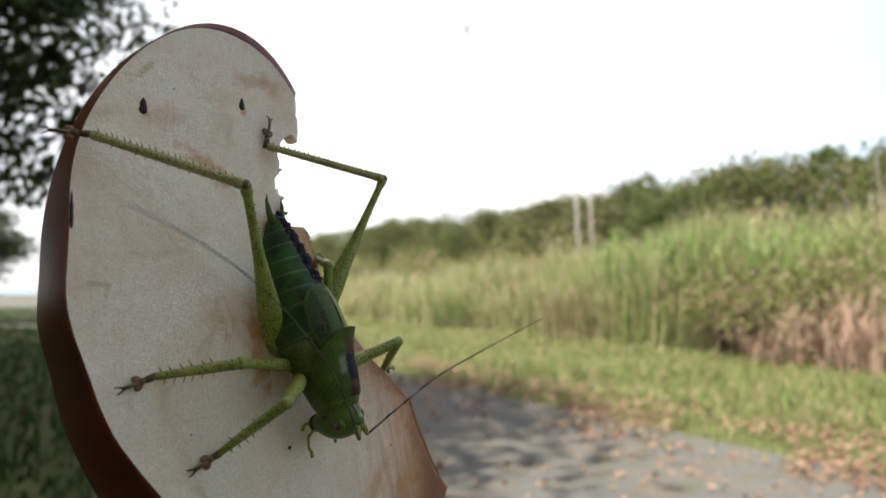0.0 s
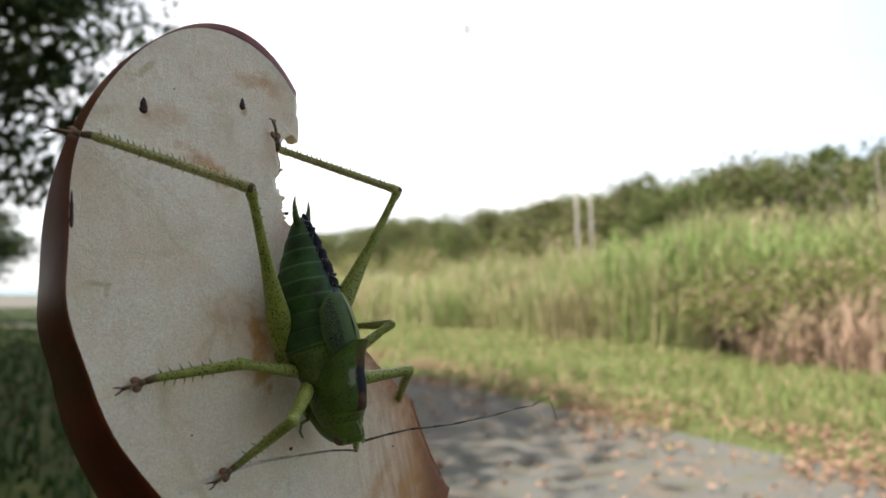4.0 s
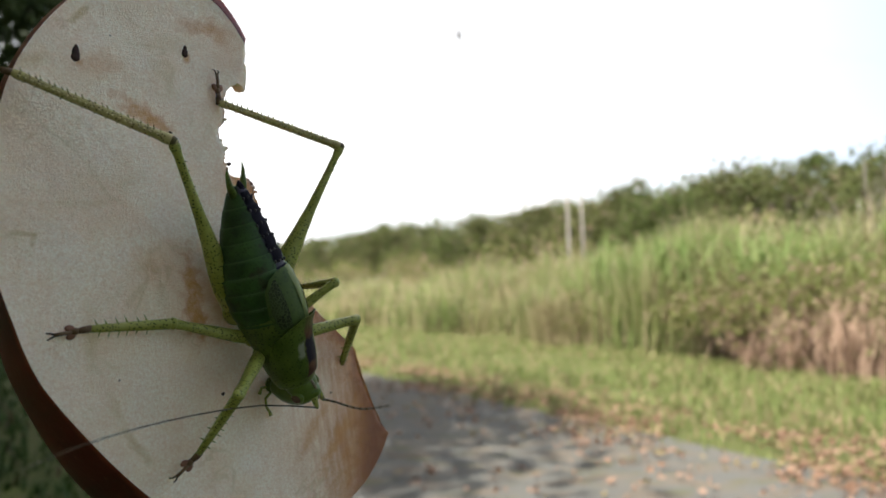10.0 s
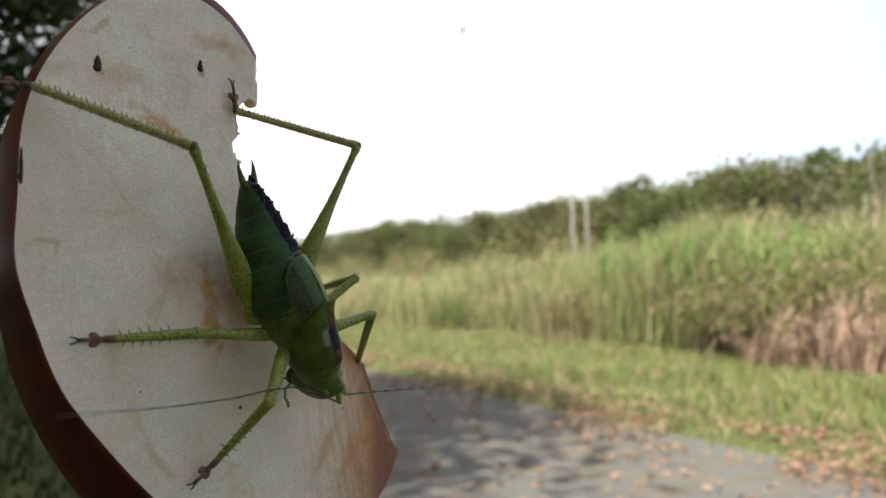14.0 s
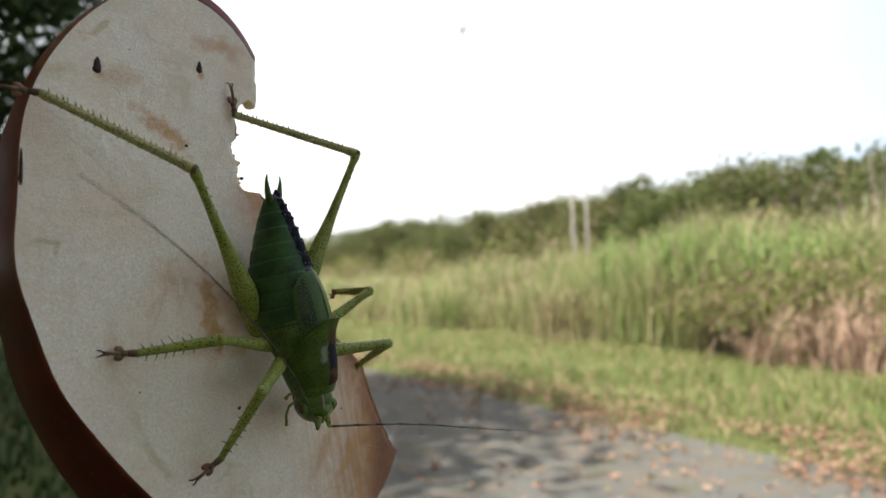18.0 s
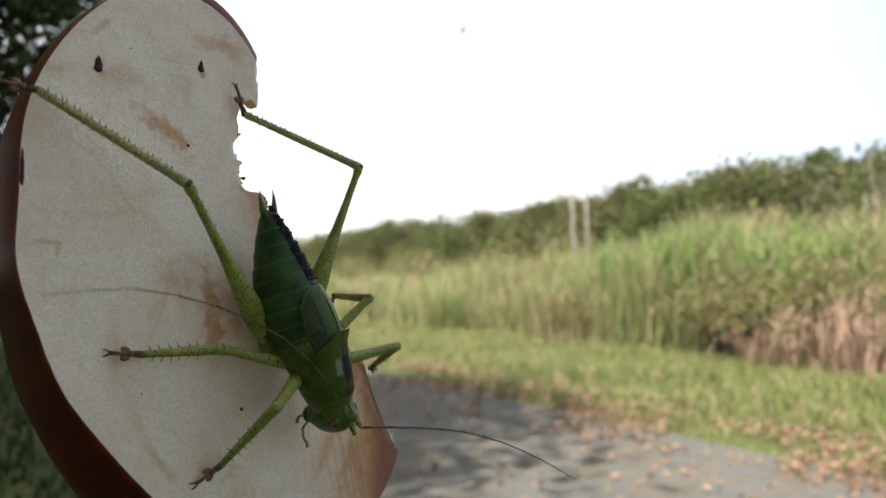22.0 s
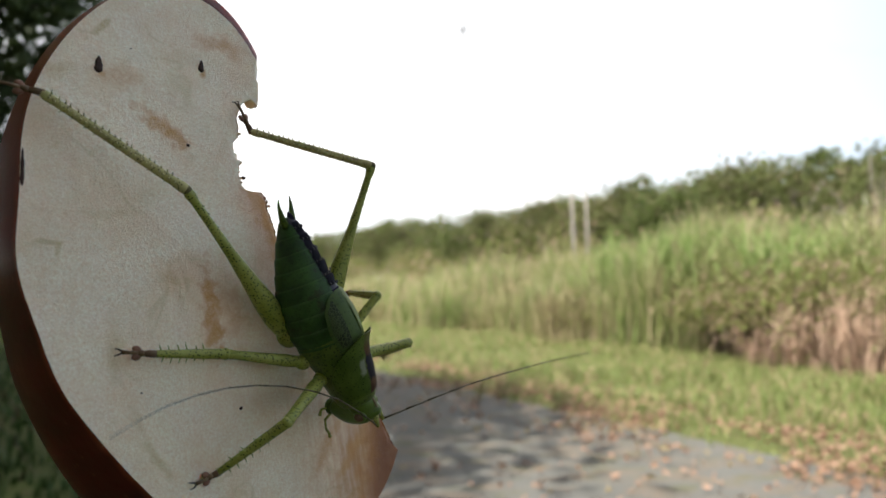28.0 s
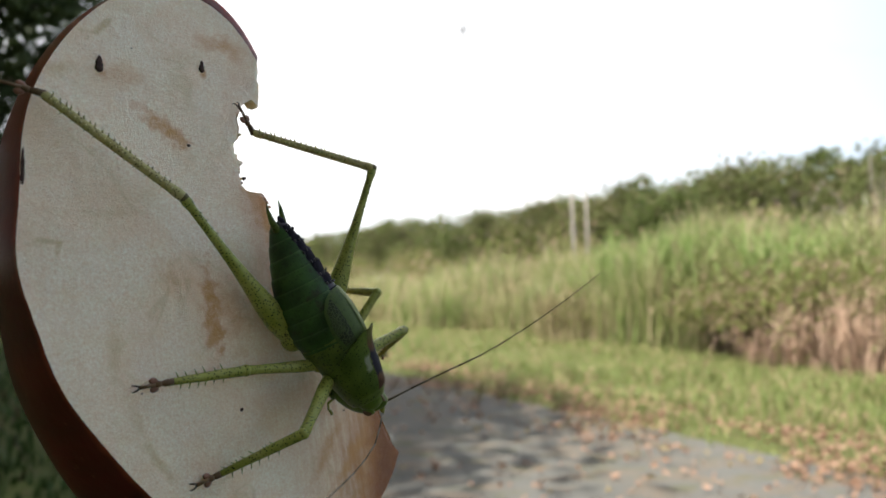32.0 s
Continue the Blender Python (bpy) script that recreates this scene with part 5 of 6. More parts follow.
# places on the slice, in millimetres: tail, neck and vertex of the head; then the head's lean in degrees
BODY_PATH = [
    (0, 7.4, 9.0, 1.2, 8.8, -15.6, 6.0, 10.0, -20.8, 7.2, -15),
    (1, 4.8, 6.0, 8.7, 9.1, -18.0, 5.3, 8.9, -23.1, 3.2, -4),
    (2, 7.3, 7.1, 6.1, 7.7, -17.5, 7.4, 11.9, -20.2, 5.1, -9),
    (3, 8.4, 7.4, 5.0, 7.9, -17.2, 7.5, 11.4, -20.2, 4.5, -3),
    (6, 9.5, 7.7, 3.0, 7.7, -16.9, 6.6, 8.5, -22.3, 7.3, -18),
    (7, 9.2, 6.5, 4.2, 5.8, -17.6, 7.9, 7.7, -22.8, 7.8, 2),
    (8, 10.7, 6.8, 3.4, 10.5, -18.0, 6.7, 13.8, -22.4, 6.3, -13),
    (9, 8.4, 6.6, 4.1, 11.6, -17.7, 7.7, 14.5, -22.4, 7.3, -11),
    (10, 5.1, 4.6, 8.4, 12.2, -18.9, 6.1, 14.9, -23.7, 6.1, -19),
    (11, 7.6, 7.7, 4.9, 11.6, -16.9, 7.5, 15.7, -20.2, 6.0, -16),
    (12, 8.2, 7.9, 5.0, 12.1, -16.7, 7.7, 16.1, -20.2, 6.3, -13),
    (13, 4.7, 6.8, 7.4, 12.3, -16.8, 7.9, 15.3, -21.1, 6.1, -20),
    (14, 5.6, 7.2, 6.5, 12.0, -16.8, 8.1, 14.9, -21.4, 7.2, -16),
    (17, 9.5, 6.8, 4.9, 11.8, -18.0, 7.4, 11.0, -23.4, 6.3, -2),
    (18, 9.9, 6.2, 6.1, 11.5, -18.9, 7.4, 11.5, -24.3, 7.5, 10),
    (19, 9.7, 6.3, 6.2, 12.5, -18.7, 8.0, 15.6, -23.2, 8.0, -11),
    (20, 6.9, 4.8, 7.8, 14.1, -19.0, 7.9, 16.9, -23.7, 7.6, -13),
    (21, 7.3, 4.7, 7.8, 14.8, -18.9, 7.3, 17.7, -23.6, 7.6, -9),
    (22, 8.6, 3.9, 5.9, 13.0, -20.6, 8.3, 15.0, -25.6, 9.0, -15),
    (23, 9.4, 2.7, 8.4, 14.3, -21.7, 8.6, 16.1, -26.9, 8.8, -14),
    (24, 10.4, 2.4, 8.8, 14.7, -22.2, 8.8, 16.3, -27.3, 7.6, -11),
    (25, 10.0, 2.5, 9.0, 14.6, -21.9, 7.7, 14.2, -27.3, 6.8, 1),
    (28, 10.6, 2.6, 7.1, 18.3, -20.9, 7.7, 20.9, -25.8, 7.8, -20),
    (29, 10.8, 2.6, 7.0, 17.0, -21.5, 8.4, 20.5, -25.8, 8.2, -10),
    (30, 11.2, 2.6, 6.6, 17.9, -21.3, 8.0, 22.7, -23.7, 6.6, -7),
    (31, 10.1, 2.6, 5.6, 18.7, -20.6, 8.7, 23.0, -23.5, 6.7, -11),
    (32, 10.1, 2.6, 5.6, 18.7, -20.6, 8.7, 23.0, -23.5, 6.7, -11),
]
# knee, ankle and claw
HIND_NEAR_PATH = [
    (0, -6.4, 8.2, 13.3, -16.1, 16.4, 1.2, -18.3, 16.6, 0.2),
    (1, -5.8, 7.5, 13.5, -16.2, 16.3, 1.2, -18.4, 16.5, 0.2),
    (2, -5.6, 8.2, 13.0, -16.3, 16.4, 1.2, -18.6, 16.6, 0.2),
    (3, -5.7, 8.1, 13.0, -16.4, 16.3, 1.2, -18.6, 16.5, 0.2),
    (6, -5.9, 7.2, 13.3, -16.1, 16.3, 1.2, -18.6, 16.5, 0.2),
    (7, -6.1, 6.2, 13.4, -16.2, 16.2, 1.2, -18.6, 16.4, 0.2),
    (8, -5.3, 7.0, 11.8, -16.3, 16.4, 1.2, -18.7, 16.6, 0.2),
    (9, -4.5, 7.9, 11.0, -16.1, 16.2, 1.2, -18.5, 16.7, 0.2),
    (10, -4.0, 9.2, 10.1, -15.7, 17.3, 1.2, -17.9, 18.0, 0.2),
    (11, -4.9, 9.5, 10.8, -16.3, 16.5, 1.2, -18.2, 17.2, 0.2),
    (12, -5.5, 8.9, 11.4, -16.4, 16.7, 1.2, -18.6, 16.8, 0.2),
    (13, -6.0, 8.8, 11.9, -16.4, 16.7, 1.2, -18.7, 16.9, 0.2),
    (14, -6.0, 8.7, 11.9, -16.5, 16.6, 1.2, -18.7, 16.8, 0.2),
    (17, -5.4, 7.3, 11.5, -16.3, 16.6, 1.2, -18.7, 16.9, 0.2),
    (18, -5.7, 6.5, 11.3, -16.4, 16.3, 1.2, -18.7, 16.5, 0.2),
    (19, -6.0, 6.5, 10.5, -16.5, 16.6, 1.2, -18.7, 16.9, 0.2),
    (20, -5.1, 7.4, 9.4, -16.5, 16.5, 1.2, -18.7, 16.9, 0.2),
    (21, -5.0, 7.2, 9.3, -16.5, 16.4, 1.2, -18.7, 16.8, 0.2),
    (22, -5.0, 5.6, 8.6, -16.4, 16.4, 1.2, -18.9, 16.9, 0.2),
    (23, -4.6, 5.1, 8.0, -16.4, 16.5, 1.2, -18.9, 17.1, 0.2),
    (24, -5.1, 4.1, 7.7, -16.3, 16.5, 1.2, -18.7, 17.0, 0.2),
    (25, -5.3, 4.2, 8.2, -16.3, 16.4, 1.2, -18.7, 16.9, 0.2),
    (28, -3.1, 5.7, 5.7, -16.4, 16.4, 1.2, -18.8, 16.8, 0.2),
    (29, -3.7, 4.7, 6.0, -16.4, 16.3, 1.2, -18.8, 16.7, 0.2),
    (30, -3.4, 4.9, 5.4, -16.4, 16.5, 1.2, -18.8, 16.9, 0.2),
    (31, -3.4, 4.9, 5.2, -16.5, 16.3, 1.2, -18.8, 16.7, 0.2),
    (32, -3.4, 4.9, 5.2, -16.5, 16.3, 1.2, -18.8, 16.7, 0.2),
]
# knee, ankle and claw
HIND_FAR_PATH = [
    (0, 22.8, 13.7, 6.9, 8.7, 18.2, 1.2, 9.3, 24.1, 0.6),
    (1, 21.9, 11.4, 8.4, 9.3, 17.9, 1.2, 9.3, 23.2, 0.6),
    (2, 22.9, 11.6, 8.5, 9.5, 18.1, 1.2, 9.3, 23.4, 0.6),
    (3, 22.7, 11.5, 9.2, 9.6, 18.2, 1.2, 9.3, 23.4, 0.6),
    (6, 22.8, 10.8, 8.6, 9.0, 17.7, 1.2, 8.9, 23.3, 0.6),
    (7, 22.1, 10.0, 8.8, 9.0, 17.6, 1.2, 9.0, 23.3, 0.6),
    (8, 23.7, 10.1, 8.9, 9.5, 18.0, 1.2, 9.2, 23.3, 0.6),
    (9, 24.0, 11.4, 8.1, 9.7, 17.8, 1.2, 9.2, 23.3, 0.6),
    (10, 22.8, 11.2, 8.3, 9.8, 17.3, 1.2, 9.0, 22.7, 0.6),
    (11, 23.9, 13.7, 8.1, 10.1, 18.2, 1.2, 9.2, 23.4, 0.6),
    (12, 24.0, 13.3, 8.6, 10.2, 18.2, 1.2, 9.2, 23.5, 0.6),
    (13, 23.4, 13.2, 9.0, 10.1, 18.3, 1.2, 9.4, 23.5, 0.6),
    (14, 23.2, 13.2, 9.4, 10.2, 18.3, 1.2, 9.3, 23.6, 0.6),
    (17, 22.7, 12.2, 9.7, 10.1, 17.9, 1.2, 9.2, 23.3, 0.6),
    (18, 22.2, 11.9, 10.2, 10.2, 17.9, 1.2, 9.2, 23.3, 0.6),
    (19, 23.5, 12.4, 9.2, 10.7, 18.7, 1.2, 9.5, 23.6, 0.6),
    (20, 22.7, 12.4, 9.8, 10.6, 18.7, 1.2, 9.4, 23.5, 0.6),
    (21, 23.2, 12.4, 9.6, 10.8, 18.7, 1.2, 9.6, 23.6, 0.6),
    (22, 23.3, 10.3, 9.0, 10.5, 18.2, 1.2, 9.5, 23.4, 0.6),
    (23, 22.9, 10.0, 9.8, 10.5, 18.0, 1.2, 9.5, 23.3, 0.6),
    (24, 23.6, 9.1, 10.1, 10.7, 17.4, 1.2, 9.3, 22.2, 0.6),
    (25, 24.1, 9.1, 10.4, 11.1, 16.0, 1.2, 9.4, 20.5, 0.6),
    (28, 24.1, 10.1, 10.7, 11.2, 15.9, 1.2, 9.4, 20.3, 0.6),
    (29, 24.8, 9.4, 10.5, 11.1, 15.8, 1.2, 9.3, 20.2, 0.6),
    (30, 24.6, 9.9, 10.4, 11.2, 15.9, 1.2, 9.3, 20.2, 0.6),
    (31, 24.6, 10.0, 10.3, 11.1, 15.9, 1.2, 9.3, 20.2, 0.6),
    (32, 24.6, 10.0, 10.3, 11.1, 15.9, 1.2, 9.3, 20.2, 0.6),
]
# knee, ankle and claw
MIDDLE_NEAR_PATH = [
    (0, -3.8, -9.6, 5.2, -10.7, -9.6, 1.2, -14.5, -10.3, 0.6),
    (1, -4.7, -10.0, 6.3, -10.6, -9.6, 1.2, -14.4, -10.3, 0.6),
    (2, -3.3, -9.6, 4.2, -10.8, -9.7, 1.2, -14.5, -10.3, 0.6),
    (3, -3.2, -9.6, 3.8, -10.9, -9.7, 1.2, -14.6, -10.3, 0.6),
    (6, -4.0, -9.7, 5.5, -10.4, -9.8, 1.2, -14.3, -10.2, 0.6),
    (7, -4.4, -10.6, 6.7, -10.7, -10.0, 1.2, -14.4, -10.3, 0.6),
    (8, -2.1, -10.9, 4.0, -10.6, -9.9, 1.2, -14.4, -10.2, 0.6),
    (9, -1.4, -10.5, 2.5, -10.3, -10.0, 1.2, -14.1, -10.3, 0.6),
    (10, -2.3, -10.7, 3.4, -11.3, -10.1, 1.2, -15.0, -10.4, 0.6),
    (11, -1.8, -10.2, 2.6, -11.2, -9.9, 1.2, -14.7, -9.9, 0.6),
    (12, -1.9, -11.1, 3.1, -11.1, -10.2, 1.2, -14.6, -9.9, 0.6),
    (13, -2.3, -10.7, 3.6, -11.2, -10.2, 1.2, -14.7, -9.9, 0.6),
    (14, -2.3, -10.7, 3.6, -11.2, -10.2, 1.2, -14.7, -9.9, 0.6),
    (17, -1.3, -10.9, 6.4, -8.2, -11.8, 1.2, -12.0, -11.4, 0.6),
    (18, -1.0, -11.8, 6.4, -8.3, -12.0, 1.2, -12.1, -11.5, 0.6),
    (19, -0.2, -12.3, 4.5, -8.3, -12.0, 1.2, -11.9, -11.3, 0.6),
    (20, 0.4, -11.9, 3.4, -8.3, -11.9, 1.2, -12.0, -11.3, 0.6),
    (21, 0.6, -12.0, 3.3, -8.3, -11.9, 1.2, -12.0, -11.3, 0.6),
    (22, 0.6, -12.7, 4.1, -8.2, -12.0, 1.2, -11.9, -11.3, 0.6),
    (23, 1.0, -13.4, 4.0, -8.2, -12.0, 1.2, -11.9, -11.2, 0.6),
    (24, 1.1, -13.9, 3.8, -8.1, -12.0, 1.2, -11.9, -11.2, 0.6),
    (25, 0.9, -13.8, 4.3, -8.1, -12.0, 1.2, -11.8, -11.2, 0.6),
    (28, 2.2, -13.4, 2.4, -8.1, -12.0, 1.2, -11.9, -11.2, 0.6),
    (29, 3.6, -15.3, 4.2, -5.2, -15.4, 1.2, -7.9, -15.5, 0.6),
    (30, 3.8, -15.8, 3.9, -5.4, -15.7, 1.2, -8.1, -15.8, 0.6),
    (31, 3.7, -15.6, 3.8, -5.7, -15.5, 1.2, -8.3, -15.6, 0.6),
    (32, 3.7, -15.6, 3.8, -5.7, -15.5, 1.2, -8.3, -15.6, 0.6),
]
# knee, ankle and claw
MIDDLE_FAR_PATH = [
    (0, 10.5, 1.1, 6.0, 15.5, 3.8, -1.0, 17.0, 3.4, -3.2),
    (1, 18.3, -7.4, 7.7, 20.5, -6.0, -1.0, 22.0, -6.4, -3.2),
    (2, 18.6, -7.1, 7.3, 20.6, -6.1, -1.0, 22.1, -6.5, -3.2),
    (3, 18.8, -7.3, 7.3, 20.6, -6.3, -1.0, 22.1, -6.7, -3.2),
    (6, 18.2, -7.1, 7.4, 20.1, -6.0, -1.0, 21.6, -6.4, -3.2),
    (7, 17.9, -7.9, 7.4, 20.0, -5.9, -1.0, 21.5, -6.3, -3.2),
    (8, 19.8, -7.8, 7.2, 21.6, -6.4, -1.0, 23.1, -6.8, -3.2),
    (9, 20.2, -6.9, 7.3, 21.8, -6.2, -1.0, 23.3, -6.6, -3.2),
    (10, 19.4, -7.9, 7.7, 20.4, -7.8, -1.0, 21.9, -8.2, -3.2),
    (11, 20.6, -5.6, 7.3, 22.4, -5.2, -1.0, 23.9, -5.6, -3.2),
    (12, 21.1, -6.2, 7.3, 23.3, -6.3, -1.0, 24.8, -6.7, -3.2),
    (13, 21.0, -5.8, 7.5, 23.5, -5.9, -1.0, 25.0, -6.3, -3.2),
    (14, 21.0, -5.8, 7.6, 23.6, -5.8, -1.0, 25.1, -6.2, -3.2),
    (17, 22.7, -7.0, 8.1, 25.3, -6.2, -1.0, 26.8, -6.6, -3.2),
    (18, 23.2, -7.6, 8.3, 25.7, -6.5, -1.0, 27.2, -6.9, -3.2),
    (19, 23.1, -7.2, 7.8, 25.3, -6.5, -1.0, 26.8, -6.9, -3.2),
    (20, 23.1, -6.6, 7.9, 25.6, -6.0, -1.0, 27.1, -6.4, -3.2),
    (21, 23.4, -6.7, 7.9, 25.8, -6.1, -1.0, 27.3, -6.5, -3.2),
    (22, 23.2, -8.5, 7.7, 25.4, -7.1, -1.0, 26.9, -7.5, -3.2),
    (23, 24.3, -8.7, 7.7, 27.2, -7.1, -1.0, 28.7, -7.5, -3.2),
    (24, 24.9, -9.8, 7.3, 28.3, -7.9, -1.0, 29.8, -8.3, -3.2),
    (25, 25.1, -9.6, 7.7, 28.9, -7.7, -1.0, 30.4, -8.1, -3.2),
    (28, 25.4, -8.3, 7.4, 28.7, -6.9, -1.0, 30.2, -7.3, -3.2),
    (29, 25.5, -8.7, 7.4, 28.1, -7.0, -1.0, 29.6, -7.4, -3.2),
    (30, 25.3, -7.8, 7.6, 28.0, -6.6, -1.0, 29.5, -7.0, -3.2),
    (31, 25.3, -7.7, 7.4, 27.9, -6.3, -1.0, 29.4, -6.7, -3.2),
    (32, 25.3, -7.7, 7.4, 27.9, -6.3, -1.0, 29.4, -6.7, -3.2),
]
# knee, ankle and claw
FRONT_NEAR_PATH = [
    (0, -2.7, -14.6, 10.6, -4.7, -18.7, 1.2, -7.4, -19.8, 0.6),
    (1, -3.6, -14.5, 11.2, -4.6, -18.7, 1.2, -7.5, -19.7, 0.6),
    (2, -2.9, -16.2, 11.2, -4.3, -18.8, 1.2, -7.4, -19.7, 0.6),
    (3, -2.9, -16.2, 11.0, -4.4, -18.8, 1.2, -7.5, -19.6, 0.6),
    (6, -1.8, -17.2, 10.5, 1.0, -23.8, 1.2, -0.5, -25.9, 0.6),
    (7, -2.3, -17.7, 11.1, 0.6, -23.8, 1.2, -0.9, -25.9, 0.6),
    (8, 0.3, -19.5, 10.9, 1.8, -24.5, 1.2, -0.3, -26.4, 0.6),
    (9, 0.8, -20.0, 10.6, 2.4, -24.5, 1.2, 0.6, -26.3, 0.6),
    (10, 0.5, -19.5, 10.7, -0.1, -27.2, 1.2, -3.4, -29.2, 0.6),
    (11, 2.2, -19.2, 10.2, -0.0, -25.9, 1.2, -2.8, -27.8, 0.6),
    (12, 2.4, -20.1, 10.7, 0.3, -25.7, 1.2, -2.8, -27.6, 0.6),
    (13, 1.2, -19.5, 10.6, 0.2, -25.9, 1.2, -2.9, -27.6, 0.6),
    (14, 1.2, -19.5, 10.6, 0.0, -25.9, 1.2, -2.9, -27.7, 0.6),
    (17, 0.3, -17.5, 10.2, -0.1, -25.5, 1.2, -2.8, -27.5, 0.6),
    (18, 0.9, -18.1, 10.3, 0.3, -26.3, 1.2, -2.9, -27.5, 0.6),
    (19, 3.0, -20.6, 10.7, 0.5, -26.2, 1.2, -2.7, -27.6, 0.6),
    (20, 2.1, -19.6, 10.1, 0.2, -25.9, 1.2, -2.9, -27.5, 0.6),
    (21, 2.4, -19.6, 9.9, 0.2, -25.9, 1.2, -2.8, -27.5, 0.6),
    (22, 2.1, -20.0, 10.4, 0.6, -26.2, 1.2, -2.8, -27.5, 0.6),
    (23, 3.2, -21.1, 10.7, 1.0, -26.5, 1.2, -2.6, -27.6, 0.6),
    (24, 3.3, -21.5, 10.7, 1.3, -26.6, 1.2, -2.4, -27.6, 0.6),
    (25, 3.0, -21.1, 10.8, 1.0, -26.5, 1.2, -2.5, -27.6, 0.6),
    (28, 4.4, -22.2, 9.4, 1.3, -26.7, 1.2, -2.6, -27.6, 0.6),
    (29, 5.0, -22.8, 9.8, 1.5, -26.8, 1.2, -2.4, -27.6, 0.6),
    (30, 6.7, -24.0, 9.6, 1.5, -27.3, 1.2, -2.4, -27.9, 0.6),
    (31, 6.5, -23.8, 9.4, 1.3, -26.9, 1.2, -2.5, -27.5, 0.6),
    (32, 6.5, -23.8, 9.4, 1.3, -26.9, 1.2, -2.5, -27.5, 0.6),
]
# knee, ankle and claw
FRONT_FAR_PATH = [
    (0, 19.9, -9.7, 7.4, 25.3, -12.9, -1.0, 27.3, -13.1, -2.0),
    (1, 20.9, -15.2, 7.5, 26.8, -18.9, -1.0, 28.8, -19.1, -2.0),
    (2, 21.5, -13.7, 6.9, 27.1, -18.4, -1.0, 29.1, -18.6, -2.0),
    (3, 21.3, -13.9, 6.8, 26.9, -18.4, -1.0, 28.9, -18.6, -2.0),
    (6, 20.9, -13.2, 7.7, 26.3, -17.4, -1.0, 28.3, -17.6, -2.0),
    (7, 20.3, -14.1, 7.9, 26.0, -17.2, -1.0, 28.0, -17.4, -2.0),
    (8, 22.7, -13.0, 7.3, 27.3, -17.8, -1.0, 29.3, -18.0, -2.0),
    (9, 23.6, -12.8, 7.4, 27.1, -17.9, -1.0, 29.1, -18.1, -2.0),
    (10, 23.5, -13.4, 6.8, 26.5, -20.6, -1.0, 28.5, -20.8, -2.0),
    (11, 24.9, -9.9, 6.2, 28.2, -18.3, -1.0, 30.2, -18.5, -2.0),
    (12, 24.6, -10.5, 6.7, 27.4, -18.3, -1.0, 29.4, -18.5, -2.0),
    (13, 24.3, -10.9, 7.0, 28.0, -18.4, -1.0, 30.0, -18.6, -2.0),
    (14, 24.3, -10.9, 7.0, 28.1, -18.4, -1.0, 30.1, -18.6, -2.0),
    (17, 24.8, -14.8, 9.4, 28.9, -18.6, -1.0, 30.9, -18.8, -2.0),
    (18, 24.6, -15.3, 9.3, 28.1, -18.4, -1.0, 30.1, -18.6, -2.0),
    (19, 25.8, -13.0, 8.4, 28.7, -18.4, -1.0, 30.7, -18.6, -2.0),
    (20, 26.3, -13.4, 8.7, 29.1, -18.5, -1.0, 31.1, -18.7, -2.0),
    (21, 26.7, -13.3, 8.8, 29.0, -18.1, -1.0, 31.0, -18.3, -2.0),
    (22, 26.6, -15.8, 8.7, 31.2, -18.9, -1.0, 33.2, -19.1, -2.0),
    (23, 28.1, -16.6, 9.1, 33.4, -19.1, -1.0, 35.4, -19.3, -2.0),
    (24, 28.0, -17.8, 9.1, 33.3, -19.5, -1.0, 35.3, -19.7, -2.0),
    (25, 28.1, -20.3, 9.3, 34.1, -20.8, -1.0, 36.1, -21.0, -2.0),
    (28, 29.4, -15.7, 8.8, 34.3, -17.3, -1.0, 36.3, -17.5, -2.0),
    (29, 29.1, -15.2, 8.4, 33.8, -17.5, -1.0, 35.8, -17.7, -2.0),
    (30, 29.4, -13.8, 8.4, 34.0, -17.3, -1.0, 36.0, -17.5, -2.0),
    (31, 29.3, -13.6, 8.2, 33.9, -16.9, -1.0, 35.9, -17.1, -2.0),
    (32, 29.3, -13.6, 8.2, 33.9, -16.9, -1.0, 35.9, -17.1, -2.0),
]
